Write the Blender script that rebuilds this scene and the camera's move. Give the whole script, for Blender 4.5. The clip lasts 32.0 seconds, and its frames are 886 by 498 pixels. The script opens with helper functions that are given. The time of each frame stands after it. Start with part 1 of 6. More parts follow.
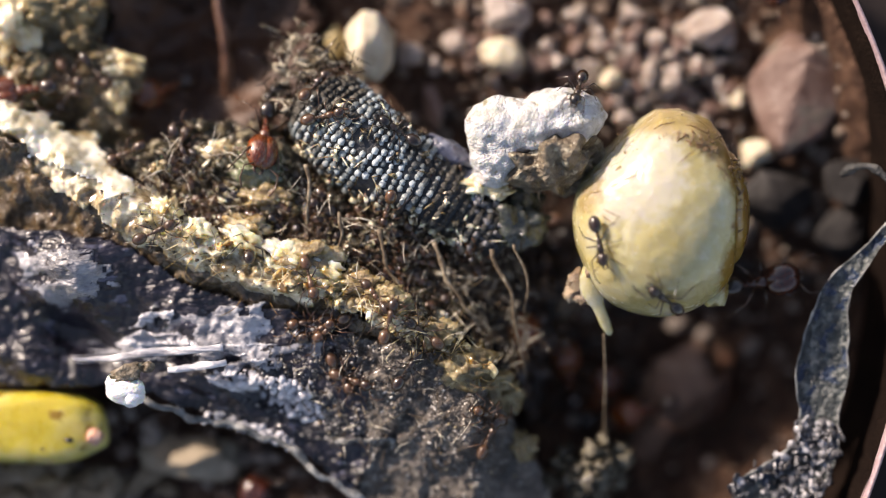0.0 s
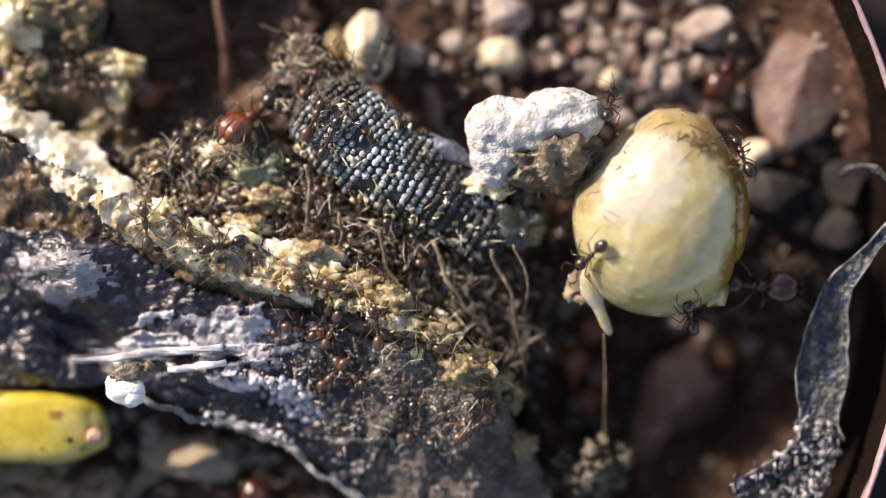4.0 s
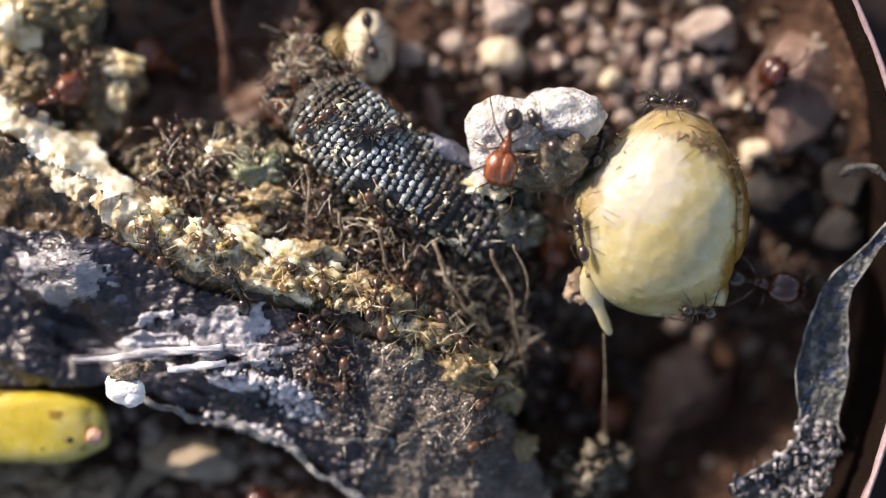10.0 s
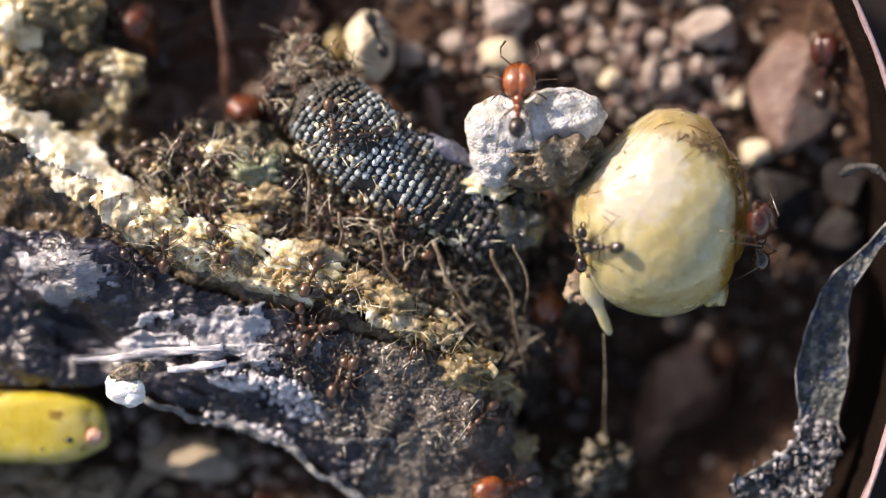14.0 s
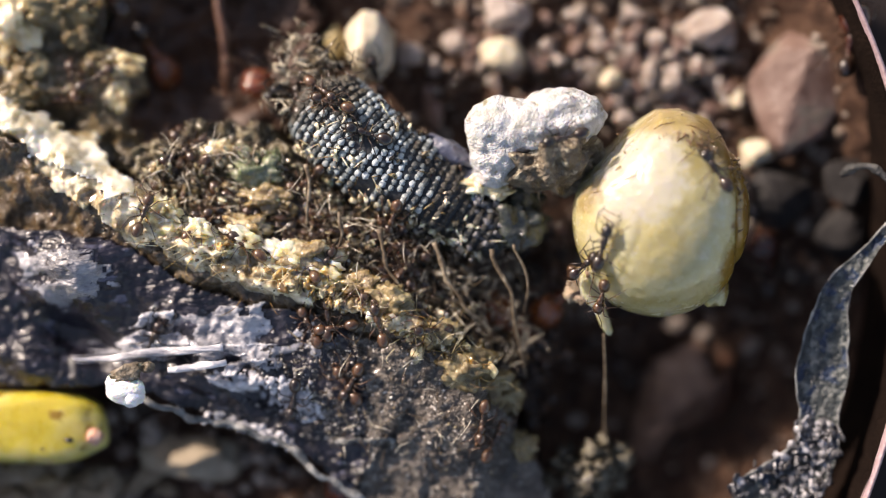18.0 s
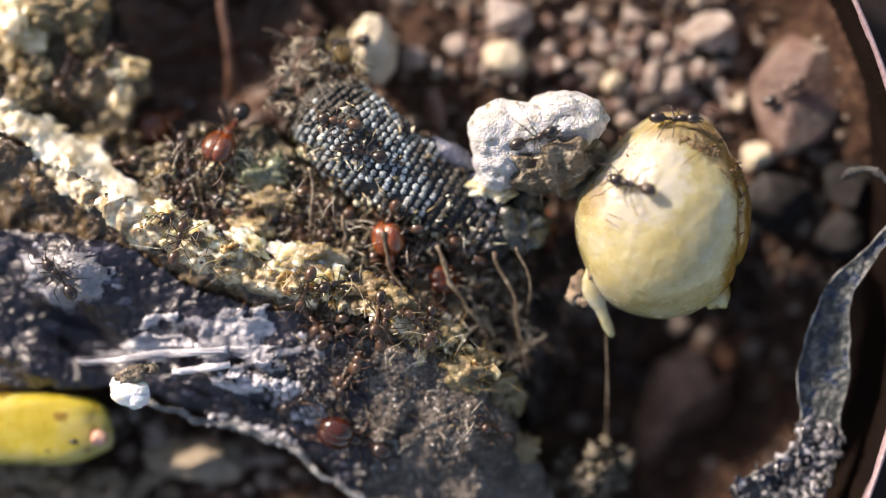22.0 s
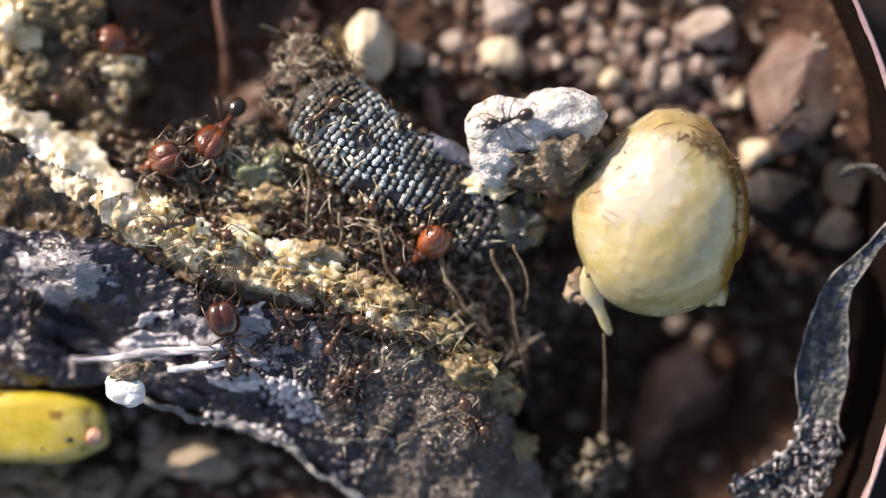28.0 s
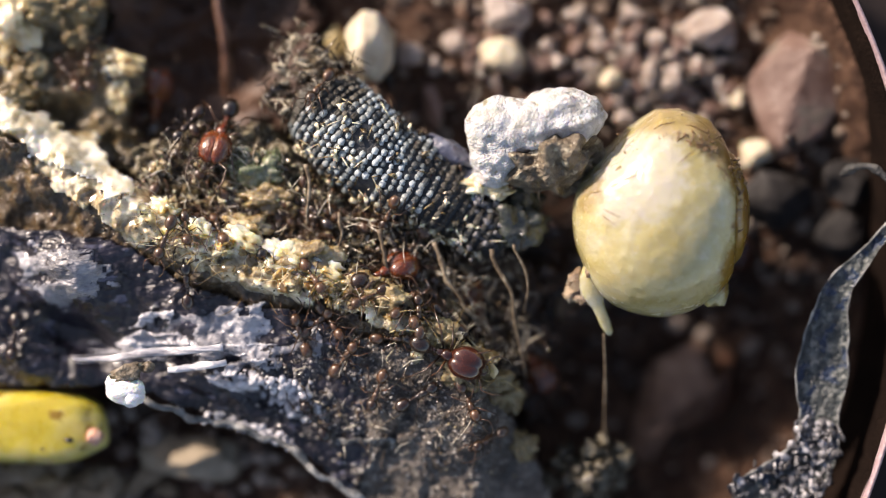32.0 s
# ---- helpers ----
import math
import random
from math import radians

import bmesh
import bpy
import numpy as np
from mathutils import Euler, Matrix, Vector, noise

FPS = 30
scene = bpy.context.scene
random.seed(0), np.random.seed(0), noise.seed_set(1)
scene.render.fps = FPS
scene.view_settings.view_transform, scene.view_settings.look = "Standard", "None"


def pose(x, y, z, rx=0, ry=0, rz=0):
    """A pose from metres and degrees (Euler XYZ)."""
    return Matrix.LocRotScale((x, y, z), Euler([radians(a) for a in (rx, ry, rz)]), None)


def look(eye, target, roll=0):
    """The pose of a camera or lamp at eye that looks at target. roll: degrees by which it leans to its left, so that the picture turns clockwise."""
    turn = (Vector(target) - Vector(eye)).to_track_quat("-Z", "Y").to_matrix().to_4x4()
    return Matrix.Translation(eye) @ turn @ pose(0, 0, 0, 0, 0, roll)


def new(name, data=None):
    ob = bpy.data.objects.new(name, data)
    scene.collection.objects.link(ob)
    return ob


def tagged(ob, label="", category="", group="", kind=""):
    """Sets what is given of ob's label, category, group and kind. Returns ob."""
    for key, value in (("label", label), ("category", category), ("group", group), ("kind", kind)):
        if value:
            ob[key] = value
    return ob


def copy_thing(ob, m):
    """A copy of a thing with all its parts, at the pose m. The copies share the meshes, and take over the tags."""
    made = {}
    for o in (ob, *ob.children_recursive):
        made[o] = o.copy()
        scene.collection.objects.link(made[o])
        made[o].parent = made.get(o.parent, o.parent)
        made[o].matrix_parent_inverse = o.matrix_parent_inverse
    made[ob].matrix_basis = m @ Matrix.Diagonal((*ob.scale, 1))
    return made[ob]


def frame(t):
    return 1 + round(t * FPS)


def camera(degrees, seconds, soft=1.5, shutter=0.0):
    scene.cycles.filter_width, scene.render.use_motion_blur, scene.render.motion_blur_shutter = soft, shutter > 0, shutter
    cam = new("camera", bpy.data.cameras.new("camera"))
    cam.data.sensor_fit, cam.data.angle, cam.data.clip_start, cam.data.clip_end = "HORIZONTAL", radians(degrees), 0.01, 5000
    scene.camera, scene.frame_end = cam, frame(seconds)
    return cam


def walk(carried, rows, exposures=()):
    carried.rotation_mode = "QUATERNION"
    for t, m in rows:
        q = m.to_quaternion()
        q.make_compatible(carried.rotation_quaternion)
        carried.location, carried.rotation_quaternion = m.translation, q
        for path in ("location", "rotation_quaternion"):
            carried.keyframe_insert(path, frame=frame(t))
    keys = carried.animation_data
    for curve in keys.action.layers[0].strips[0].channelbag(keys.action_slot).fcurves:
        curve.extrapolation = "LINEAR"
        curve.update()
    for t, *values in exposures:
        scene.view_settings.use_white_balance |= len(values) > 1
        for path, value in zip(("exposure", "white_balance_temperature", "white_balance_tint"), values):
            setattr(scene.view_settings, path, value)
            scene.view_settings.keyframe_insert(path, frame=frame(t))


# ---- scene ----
# The numbers below are in millimetres; MM turns them into metres.
MM = 0.001

# ---- the camera: it looks straight down on the dish from 72 mm above the soil ----
cam = camera(28.0, 32.0, 1.1)
cam.data.dof.use_dof = True
cam.data.dof.focus_distance = 69.0 * MM
cam.data.dof.aperture_fstop = 12.5


def eye(x, y, z):
    return pose(x * MM, y * MM, z * MM)


walk(cam, [
    (0.0, eye(0, 0, 72.2)), (9.0, eye(0, 0, 72.2)), (18.2, eye(0, 0, 72.2)),
    (18.6, eye(-0.05, 0.01, 72.25)), (19.0, eye(-0.11, 0.08, 72.45)), (19.4, eye(-0.12, 0.1, 72.53)),
    (21.0, eye(-0.12, 0.1, 72.53)), (23.2, eye(-0.12, 0.1, 72.53)),
    (23.5, eye(-0.10, -0.06, 71.66)), (24.0, eye(0.0, -0.24, 69.7)), (24.5, eye(0.02, -0.28, 72.2)),
    (24.9, eye(0, -0.04, 72.2)), (25.4, eye(0, 0, 72.2)), (28.0, eye(0, 0, 72.2)), (32.0, eye(0, 0, 72.2))],
     [(0.0, 0.57, 7850, 20), (32.0, 0.57, 7850, 20)])

# ---- light: a low hard sun and a little sky ----
SUN_FROM = Vector((-0.78, 0.62, 0.0)).normalized()
SUN_UP = radians(25)
world = bpy.data.worlds.new("sky")
world.use_nodes = True
scene.world = world
wn = world.node_tree.nodes
sky = wn.new("ShaderNodeTexSky")
sky.sky_type, sky.sun_disc = "NISHITA", False
sky.sun_elevation, sky.sun_rotation = SUN_UP, math.atan2(SUN_FROM.x, SUN_FROM.y)
world.node_tree.links.new(sky.outputs[0], wn["Background"].inputs[0])
wn["Background"].inputs[1].default_value = 0.15
sun = new("sun", bpy.data.lights.new("sun", "SUN"))
sun.data.energy, sun.data.angle, sun.data.color = 4.8, radians(1.8), (1.0, 0.96, 0.91)
sun_dir = (SUN_FROM * math.cos(SUN_UP) + Vector((0, 0, math.sin(SUN_UP))))
sun.matrix_world = look(sun_dir * 0.5, (0, 0, 0))


# ---- materials ----
def surf(name, colours, scale=1.5, rough=0.6, bump=0.4, fine=9.0, relief=0.06, sss=0.0, glow=(1.0, 0.6, 0.3), depth=0.5,
         coat=0.0, spread=0.0, island=False, speck=None, stretch=(1, 1, 1), trans=0.0, rough_var=0.15, detail=6.0, cells=None, shine=0.5):
    """A procedural surface: a ramp of colours over two noises, fine relief, optional specks and piece-to-piece spread."""
    m = bpy.data.materials.new(name)
    m.use_nodes = True
    nt, n = m.node_tree, m.node_tree.nodes
    link = nt.links.new
    p = n["Principled BSDF"]
    tc = n.new("ShaderNodeTexCoord")
    mp = n.new("ShaderNodeMapping")
    mp.inputs["Scale"].default_value = [1000 * s for s in stretch]
    link(tc.outputs["Object"], mp.inputs["Vector"])
    big = n.new("ShaderNodeTexNoise")
    big.inputs["Scale"].default_value, big.inputs["Detail"].default_value, big.inputs["Roughness"].default_value = scale, detail, 0.62
    link(mp.outputs[0], big.inputs["Vector"])
    source = big.outputs["Fac"]
    if spread:
        info = n.new("ShaderNodeNewGeometry" if island else "ShaderNodeObjectInfo")
        mix = n.new("ShaderNodeMath")
        mix.operation = "MULTIPLY_ADD"
        link(info.outputs["Random Per Island" if island else "Random"], mix.inputs[0])
        mix.inputs[1].default_value = spread
        off = n.new("ShaderNodeMath")
        off.operation = "SUBTRACT"
        link(source, off.inputs[0])
        off.inputs[1].default_value = spread / 2
        link(off.outputs[0], mix.inputs[2])
        source = mix.outputs[0]
    ramp = n.new("ShaderNodeValToRGB")
    el = ramp.color_ramp.elements
    while len(el) < len(colours):
        el.new(0.5)
    for i, c in enumerate(colours):
        el[i].position = 0.3 + 0.4 * i / max(1, len(colours) - 1)
        el[i].color = (*c, 1)
    link(source, ramp.inputs[0])
    colour = ramp.outputs[0]
    small = n.new("ShaderNodeTexNoise")
    small.inputs["Scale"].default_value, small.inputs["Detail"].default_value = fine, 5.0
    link(mp.outputs[0], small.inputs["Vector"])
    if speck:
        cut = n.new("ShaderNodeValToRGB")
        cut.color_ramp.elements[0].position, cut.color_ramp.elements[1].position = speck[1], speck[1] + 0.06
        sp = n.new("ShaderNodeTexNoise")
        sp.inputs["Scale"].default_value, sp.inputs["Detail"].default_value = speck[2], 4.0
        link(mp.outputs[0], sp.inputs["Vector"])
        link(sp.outputs["Fac"], cut.inputs[0])
        mx = n.new("ShaderNodeMix")
        mx.data_type = "RGBA"
        link(cut.outputs[0], mx.inputs["Factor"])
        link(colour, mx.inputs["A"])
        mx.inputs["B"].default_value = (*speck[0], 1)
        colour = mx.outputs["Result"]
    link(colour, p.inputs["Base Color"])
    p.inputs["Specular IOR Level"].default_value = shine
    rr = n.new("ShaderNodeMapRange")
    rr.inputs["To Min"].default_value, rr.inputs["To Max"].default_value = max(0.04, rough - rough_var), min(1, rough + rough_var)
    link(small.outputs["Fac"], rr.inputs["Value"])
    link(rr.outputs[0], p.inputs["Roughness"])
    bp = n.new("ShaderNodeBump")
    bp.inputs["Strength"].default_value, bp.inputs["Distance"].default_value = bump, relief * MM
    link(small.outputs["Fac"], bp.inputs["Height"])
    if cells:
        vo = n.new("ShaderNodeTexVoronoi")
        vo.inputs["Scale"].default_value = cells[0]
        link(mp.outputs[0], vo.inputs["Vector"])
        grainy = n.new("ShaderNodeMath")
        grainy.operation = "MULTIPLY_ADD"
        link(vo.outputs["Distance"], grainy.inputs[0])
        grainy.inputs[1].default_value = -cells[1]
        link(small.outputs["Fac"], grainy.inputs[2])
        link(grainy.outputs[0], bp.inputs["Height"])
    link(bp.outputs[0], p.inputs["Normal"])
    if sss:
        p.inputs["Subsurface Weight"].default_value = sss
        p.inputs["Subsurface Radius"].default_value = glow
        p.inputs["Subsurface Scale"].default_value = depth * MM
    if coat:
        p.inputs["Coat Weight"].default_value, p.inputs["Coat Roughness"].default_value = coat, 0.12
    if trans:
        p.inputs["Transmission Weight"].default_value = trans
    return m


soil_mat = surf("dark_soil", [(0.024, 0.011, 0.007), (0.068, 0.034, 0.021), (0.14, 0.08, 0.052)], 1.3, 0.75, 1.0, 7, 0.25, speck=((0.17, 0.11, 0.075), 0.66, 4.0), shine=0.25)
table_mat = surf("dark_table", [(0.02, 0.015, 0.014), (0.035, 0.028, 0.027)], 0.3, 0.6, 0.2, 5, 0.02, shine=0.1)
rim_mat = surf("pink_glazed_rim", [(0.24, 0.16, 0.17), (0.4, 0.3, 0.33)], 5, 0.4, 0.9, 8, 0.05, coat=0.3)
gravel_mat = surf("gravel", [(0.035, 0.018, 0.011), (0.1, 0.056, 0.036), (0.19, 0.13, 0.095), (0.36, 0.3, 0.245)], 0.8, 0.5, 0.6, 7, 0.08, spread=0.6)
grit_mat = surf("grit", [(0.03, 0.016, 0.01), (0.08, 0.046, 0.031), (0.15, 0.105, 0.08), (0.3, 0.25, 0.21)], 0.8, 0.6, 0.5, 8, 0.05, spread=0.6, island=True)
cream_stone = surf("cream_stone", [(0.38, 0.31, 0.2), (0.6, 0.53, 0.4), (0.74, 0.69, 0.56)], 0.8, 0.5, 0.5, 5, 0.08, sss=0.3, depth=0.3)
pink_stone = surf("pink_stone", [(0.08, 0.043, 0.034), (0.15, 0.088, 0.071), (0.22, 0.152, 0.13), (0.34, 0.27, 0.245)], 0.45, 0.5, 0.8, 4, 0.18, speck=((0.2, 0.17, 0.14), 0.58, 0.5))
# grey taken almost to black: the shade beside the egg is in the colour
shade_grey_stone = surf("shade_grey_stone", [(0.01, 0.009, 0.009), (0.024, 0.022, 0.022), (0.052, 0.049, 0.049)], 0.7, 0.65, 0.6, 5, 0.1, shine=0.2)
pale_stone = surf("pale_stone", [(0.17, 0.125, 0.1), (0.36, 0.3, 0.265), (0.62, 0.57, 0.54)], 0.8, 0.4, 0.5, 5, 0.08, sss=0.2, depth=0.4)
brown_stone = surf("brown_stone", [(0.095, 0.053, 0.037), (0.21, 0.128, 0.09), (0.36, 0.245, 0.185)], 0.6, 0.6, 0.5, 6, 0.08, shine=0.3)
chalk_mat = surf("chalky_crust", [(0.4, 0.39, 0.355), (0.6, 0.61, 0.62), (0.78, 0.8, 0.83)], 2.2, 0.6, 1.0, 14, 0.16, sss=0.2, depth=0.2, speck=((0.3, 0.27, 0.17), 0.64, 1.3), cells=(7.0, 0.5))
crust_brown = surf("brown_crust", [(0.05, 0.037, 0.024), (0.14, 0.11, 0.075), (0.32, 0.27, 0.2)], 1.6, 0.45, 1.0, 6, 0.2, coat=0.2, speck=((0.42, 0.38, 0.28), 0.6, 2.0))
egg_mat = surf("egg_membrane", [(0.36, 0.3, 0.125), (0.42, 0.375, 0.2), (0.48, 0.455, 0.33)], 0.55, 0.24, 0.6, 2.0, 0.16, sss=0.85, glow=(1.0, 0.84, 0.36), depth=0.9, coat=0.55, detail=5.0)


def crown(m, middle, reach, colour, strength):
    """Adds a ragged patch of colour, for stains and painted light, round a place on the egg (mm, in the egg's own
    space).
    """
    nt, n = m.node_tree, m.node_tree.nodes
    link = nt.links.new
    p = n["Principled BSDF"]
    old = p.inputs["Base Color"].links[0].from_socket
    tc = n.new("ShaderNodeTexCoord")
    far = n.new("ShaderNodeVectorMath")
    far.operation = "DISTANCE"
    link(tc.outputs["Object"], far.inputs[0])
    far.inputs[1].default_value = [c * MM for c in middle]
    ns = n.new("ShaderNodeTexNoise")
    ns.inputs["Scale"].default_value, ns.inputs["Detail"].default_value, ns.inputs["Roughness"].default_value = 1500.0, 8.0, 0.75
    link(tc.outputs["Object"], ns.inputs["Vector"])
    mr = n.new("ShaderNodeMapRange")
    mr.inputs["From Min"].default_value, mr.inputs["From Max"].default_value = 0.2 * reach * MM, reach * MM
    mr.inputs["To Min"].default_value, mr.inputs["To Max"].default_value = 0.5, -0.5
    link(far.outputs["Value"], mr.inputs["Value"])
    add = n.new("ShaderNodeMath")
    link(mr.outputs[0], add.inputs[0])
    link(ns.outputs["Fac"], add.inputs[1])
    cut = n.new("ShaderNodeMapRange")
    cut.inputs["From Min"].default_value, cut.inputs["From Max"].default_value = 0.44, 0.66
    cut.inputs["To Max"].default_value = strength
    link(add.outputs[0], cut.inputs["Value"])
    mx = n.new("ShaderNodeMix")
    mx.data_type = "RGBA"
    link(cut.outputs[0], mx.inputs["Factor"])
    link(old, mx.inputs["A"])
    mx.inputs["B"].default_value = (*colour, 1)
    link(mx.outputs["Result"], p.inputs["Base Color"])


# whitish patch: the highlight on the sunward upper left, painted in
crown(egg_mat, (-1.4, 1.6, 4.6), 3.7, (0.5, 0.485, 0.43), 0.75)
crown(egg_mat, (2.2, 2.6, 3.6), 2.5, (0.17, 0.1, 0.035), 0.8)
crown(egg_mat, (0.3, 3.6, 3.5), 2.3, (0.28, 0.2, 0.095), 0.6)
# golden stains of the right edge, deepened to include the shading there
crown(egg_mat, (3.1, 1.4, 3.3), 2.5, (0.21, 0.115, 0.022), 0.95)
crown(egg_mat, (3.2, -0.3, 3.2), 2.4, (0.23, 0.125, 0.022), 0.95)
crown(egg_mat, (2.9, -2.0, 3.1), 2.4, (0.24, 0.135, 0.022), 0.95)
crown(egg_mat, (-2.6, 0.5, 3.5), 1.5, (0.24, 0.16, 0.07), 0.6)

stain_mat = surf("brown_stain", [(0.09, 0.05, 0.025), (0.22, 0.13, 0.06)], 2.0, 0.6, 0.6, 8, 0.05)
edge_mat = surf("torn_cream_edge", [(0.09, 0.055, 0.027), (0.36, 0.28, 0.16), (0.74, 0.67, 0.5), (0.9, 0.87, 0.8)], 0.9, 0.16, 0.6, 3.0, 0.16, sss=0.6, glow=(1.0, 0.78, 0.45), depth=0.5, coat=1.0)
jelly_mat = surf("golden_jelly", [(0.2, 0.12, 0.04), (0.5, 0.38, 0.18), (0.8, 0.7, 0.46), (0.9, 0.84, 0.68)], 0.8, 0.14, 0.4, 2.2, 0.16, sss=0.9, glow=(1.0, 0.75, 0.35), depth=0.9, coat=1.0)
tissue_mat = surf("cream_tissue", [(0.28, 0.16, 0.05), (0.6, 0.46, 0.24), (0.78, 0.7, 0.5), (0.88, 0.85, 0.76)], 0.6, 0.16, 0.5, 2.2, 0.16, sss=0.7, glow=(1.0, 0.8, 0.5), depth=0.7, coat=1.0)
clump_mat = surf("torn_flesh", [(0.12, 0.065, 0.02), (0.36, 0.24, 0.09), (0.72, 0.6, 0.38)], 1.0, 0.2, 0.5, 5, 0.1, sss=0.5, glow=(1.0, 0.7, 0.35), depth=0.3, coat=0.8, spread=0.5, island=True)
dim_tissue = surf("grey_brown_tissue", [(0.1, 0.065, 0.04), (0.25, 0.19, 0.13), (0.45, 0.38, 0.28)], 0.8, 0.45, 0.9, 5, 0.2, sss=0.3, depth=0.4)
# the pale bluish specks put some of the wet sheen into the hide's colour
hide_mat = surf("black_hide", [(0.004, 0.0036, 0.007), (0.01, 0.009, 0.016), (0.028, 0.026, 0.042)], 0.7, 0.34, 0.7, 3, 0.16, speck=((0.12, 0.12, 0.17), 0.62, 1.5), rough_var=0.14, coat=0.3, stretch=(0.6, 1.5, 1), cells=(4.5, 0.5))
dusty_mat = surf("dusty_hide", [(0.034, 0.028, 0.023), (0.095, 0.08, 0.067), (0.23, 0.2, 0.17)], 1.0, 0.36, 1.0, 12, 0.16, speck=((0.48, 0.42, 0.35), 0.62, 7.0), coat=0.4, cells=(6.0, 0.9))
brown_wall = surf("brown_membrane", [(0.02, 0.012, 0.006), (0.075, 0.048, 0.023), (0.21, 0.15, 0.078)], 0.7, 0.3, 0.9, 4, 0.2, sss=0.3, depth=0.4, coat=0.4)
# the hide's blue-white sheen as a pale colour
sheen_mat = surf("painted_sheen", [(0.045, 0.045, 0.056), (0.24, 0.245, 0.275), (0.62, 0.63, 0.68)], 0.4, 0.3, 0.7, 7, 0.12, coat=0.6, stretch=(0.55, 1.3, 1), cells=(9.0, 0.4), detail=6.0)
ochre_mat = surf("ochre_flesh", [(0.07, 0.05, 0.02), (0.2, 0.15, 0.07), (0.42, 0.35, 0.2)], 1.1, 0.35, 0.9, 5, 0.15, sss=0.3, depth=0.3, coat=0.3)
wall_mat = surf("olive_grey_tissue", [(0.05, 0.035, 0.018), (0.15, 0.115, 0.065), (0.42, 0.36, 0.25)], 0.5, 0.36, 0.6, 3, 0.15, sss=0.3, depth=0.4, coat=0.4)
# near-black brown that keeps the inner wall shaded although the sun reaches it
wall_shade_mat = surf("shade_dark_wall", [(0.005, 0.003, 0.0025), (0.013, 0.008, 0.006)], 0.8, 0.85, 0.9, 6, 0.15, shine=0.05)
cavity_mat = surf("dark_flesh", [(0.026, 0.011, 0.007), (0.065, 0.03, 0.018), (0.14, 0.078, 0.05)], 0.5, 0.5, 0.6, 1.6, 0.3)
# near-black, so that the colour carries the shade of the hollow
bed_mat = surf("shade_dark_bed", [(0.006, 0.003, 0.002), (0.02, 0.01, 0.006), (0.06, 0.035, 0.02)], 1.2, 0.22, 1.0, 5, 0.2, coat=0.6)
strand_mat = surf("reddish_sinew", [(0.045, 0.02, 0.013), (0.11, 0.053, 0.035), (0.2, 0.115, 0.08)], 0.9, 0.4, 0.6, 5, 0.1, sss=0.3, depth=0.3, coat=0.3)
litter_mat = surf("olive_litter", [(0.015, 0.01, 0.005), (0.075, 0.055, 0.027), (0.25, 0.21, 0.12)], 1.6, 0.34, 1.0, 8, 0.2, speck=((0.65, 0.59, 0.43), 0.6, 4.0), coat=0.4)
shard_mat = surf("gold_litter", [(0.03, 0.019, 0.009), (0.13, 0.095, 0.045), (0.4, 0.34, 0.2), (0.8, 0.75, 0.58)], 1.5, 0.28, 0.5, 9, 0.06, spread=0.55, island=True, coat=0.6, sss=0.3, depth=0.1)
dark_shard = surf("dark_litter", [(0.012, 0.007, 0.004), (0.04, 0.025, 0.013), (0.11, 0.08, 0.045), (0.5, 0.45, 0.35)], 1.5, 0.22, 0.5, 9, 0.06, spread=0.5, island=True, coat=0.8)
bristle_mat = surf("fibre", [(0.07, 0.045, 0.025), (0.22, 0.17, 0.11), (0.65, 0.6, 0.49)], 1.5, 0.26, 0.3, 9, 0.03, spread=0.7, island=True, coat=0.5)
scale_base = surf("scaly_base", [(0.012, 0.014, 0.017), (0.035, 0.04, 0.045)], 1.6, 0.45, 0.7, 8, 0.1)
scale_mat = surf("bead_scale", [(0.06, 0.067, 0.067), (0.175, 0.205, 0.21), (0.42, 0.47, 0.48)], 1.3, 0.32, 0.9, 14, 0.07, spread=0.45, coat=0.15)
scale_pale = surf("pale_teal_scale", [(0.14, 0.17, 0.18), (0.3, 0.36, 0.38), (0.55, 0.62, 0.66)], 1.3, 0.3, 0.8, 14, 0.06, spread=0.4, coat=0.3)
scale_dirty = surf("dirty_scale", [(0.02, 0.018, 0.014), (0.06, 0.055, 0.045), (0.15, 0.14, 0.115)], 1.3, 0.5, 1.0, 14, 0.08, spread=0.4)
blue_skin = surf("blue_grey_skin", [(0.01, 0.014, 0.015), (0.05, 0.06, 0.06), (0.24, 0.25, 0.23)], 2.2, 0.36, 1.0, 7, 0.16, speck=((0.014, 0.032, 0.07), 0.55, 1.8), cells=(5.0, 0.9), coat=0.2)
pale_edge = surf("pale_skin_edge", [(0.05, 0.055, 0.055), (0.15, 0.155, 0.155), (0.4, 0.41, 0.4)], 1.6, 0.4, 0.8, 8, 0.1)
grain_mat = surf("grey_grain", [(0.04, 0.039, 0.042), (0.13, 0.13, 0.137), (0.38, 0.38, 0.4)], 1.2, 0.3, 0.7, 8, 0.08, spread=0.55, coat=0.4)
green_mat = surf("green_gut", [(0.035, 0.046, 0.026), (0.12, 0.14, 0.08), (0.32, 0.34, 0.22)], 0.9, 0.2, 0.9, 4, 0.22, sss=0.4, glow=(0.6, 0.9, 0.4), coat=0.8, speck=((0.4, 0.38, 0.26), 0.64, 2.2))
olive_mat = surf("olive_grey_gut", [(0.016, 0.018, 0.014), (0.05, 0.056, 0.042), (0.14, 0.15, 0.115)], 0.9, 0.18, 0.9, 4, 0.2, sss=0.3, glow=(0.7, 0.9, 0.5), coat=0.9)
indigo_skin = surf("indigo_skin", [(0.025, 0.03, 0.05), (0.08, 0.09, 0.135), (0.32, 0.34, 0.4)], 1.0, 0.25, 0.8, 5, 0.12, coat=0.6)
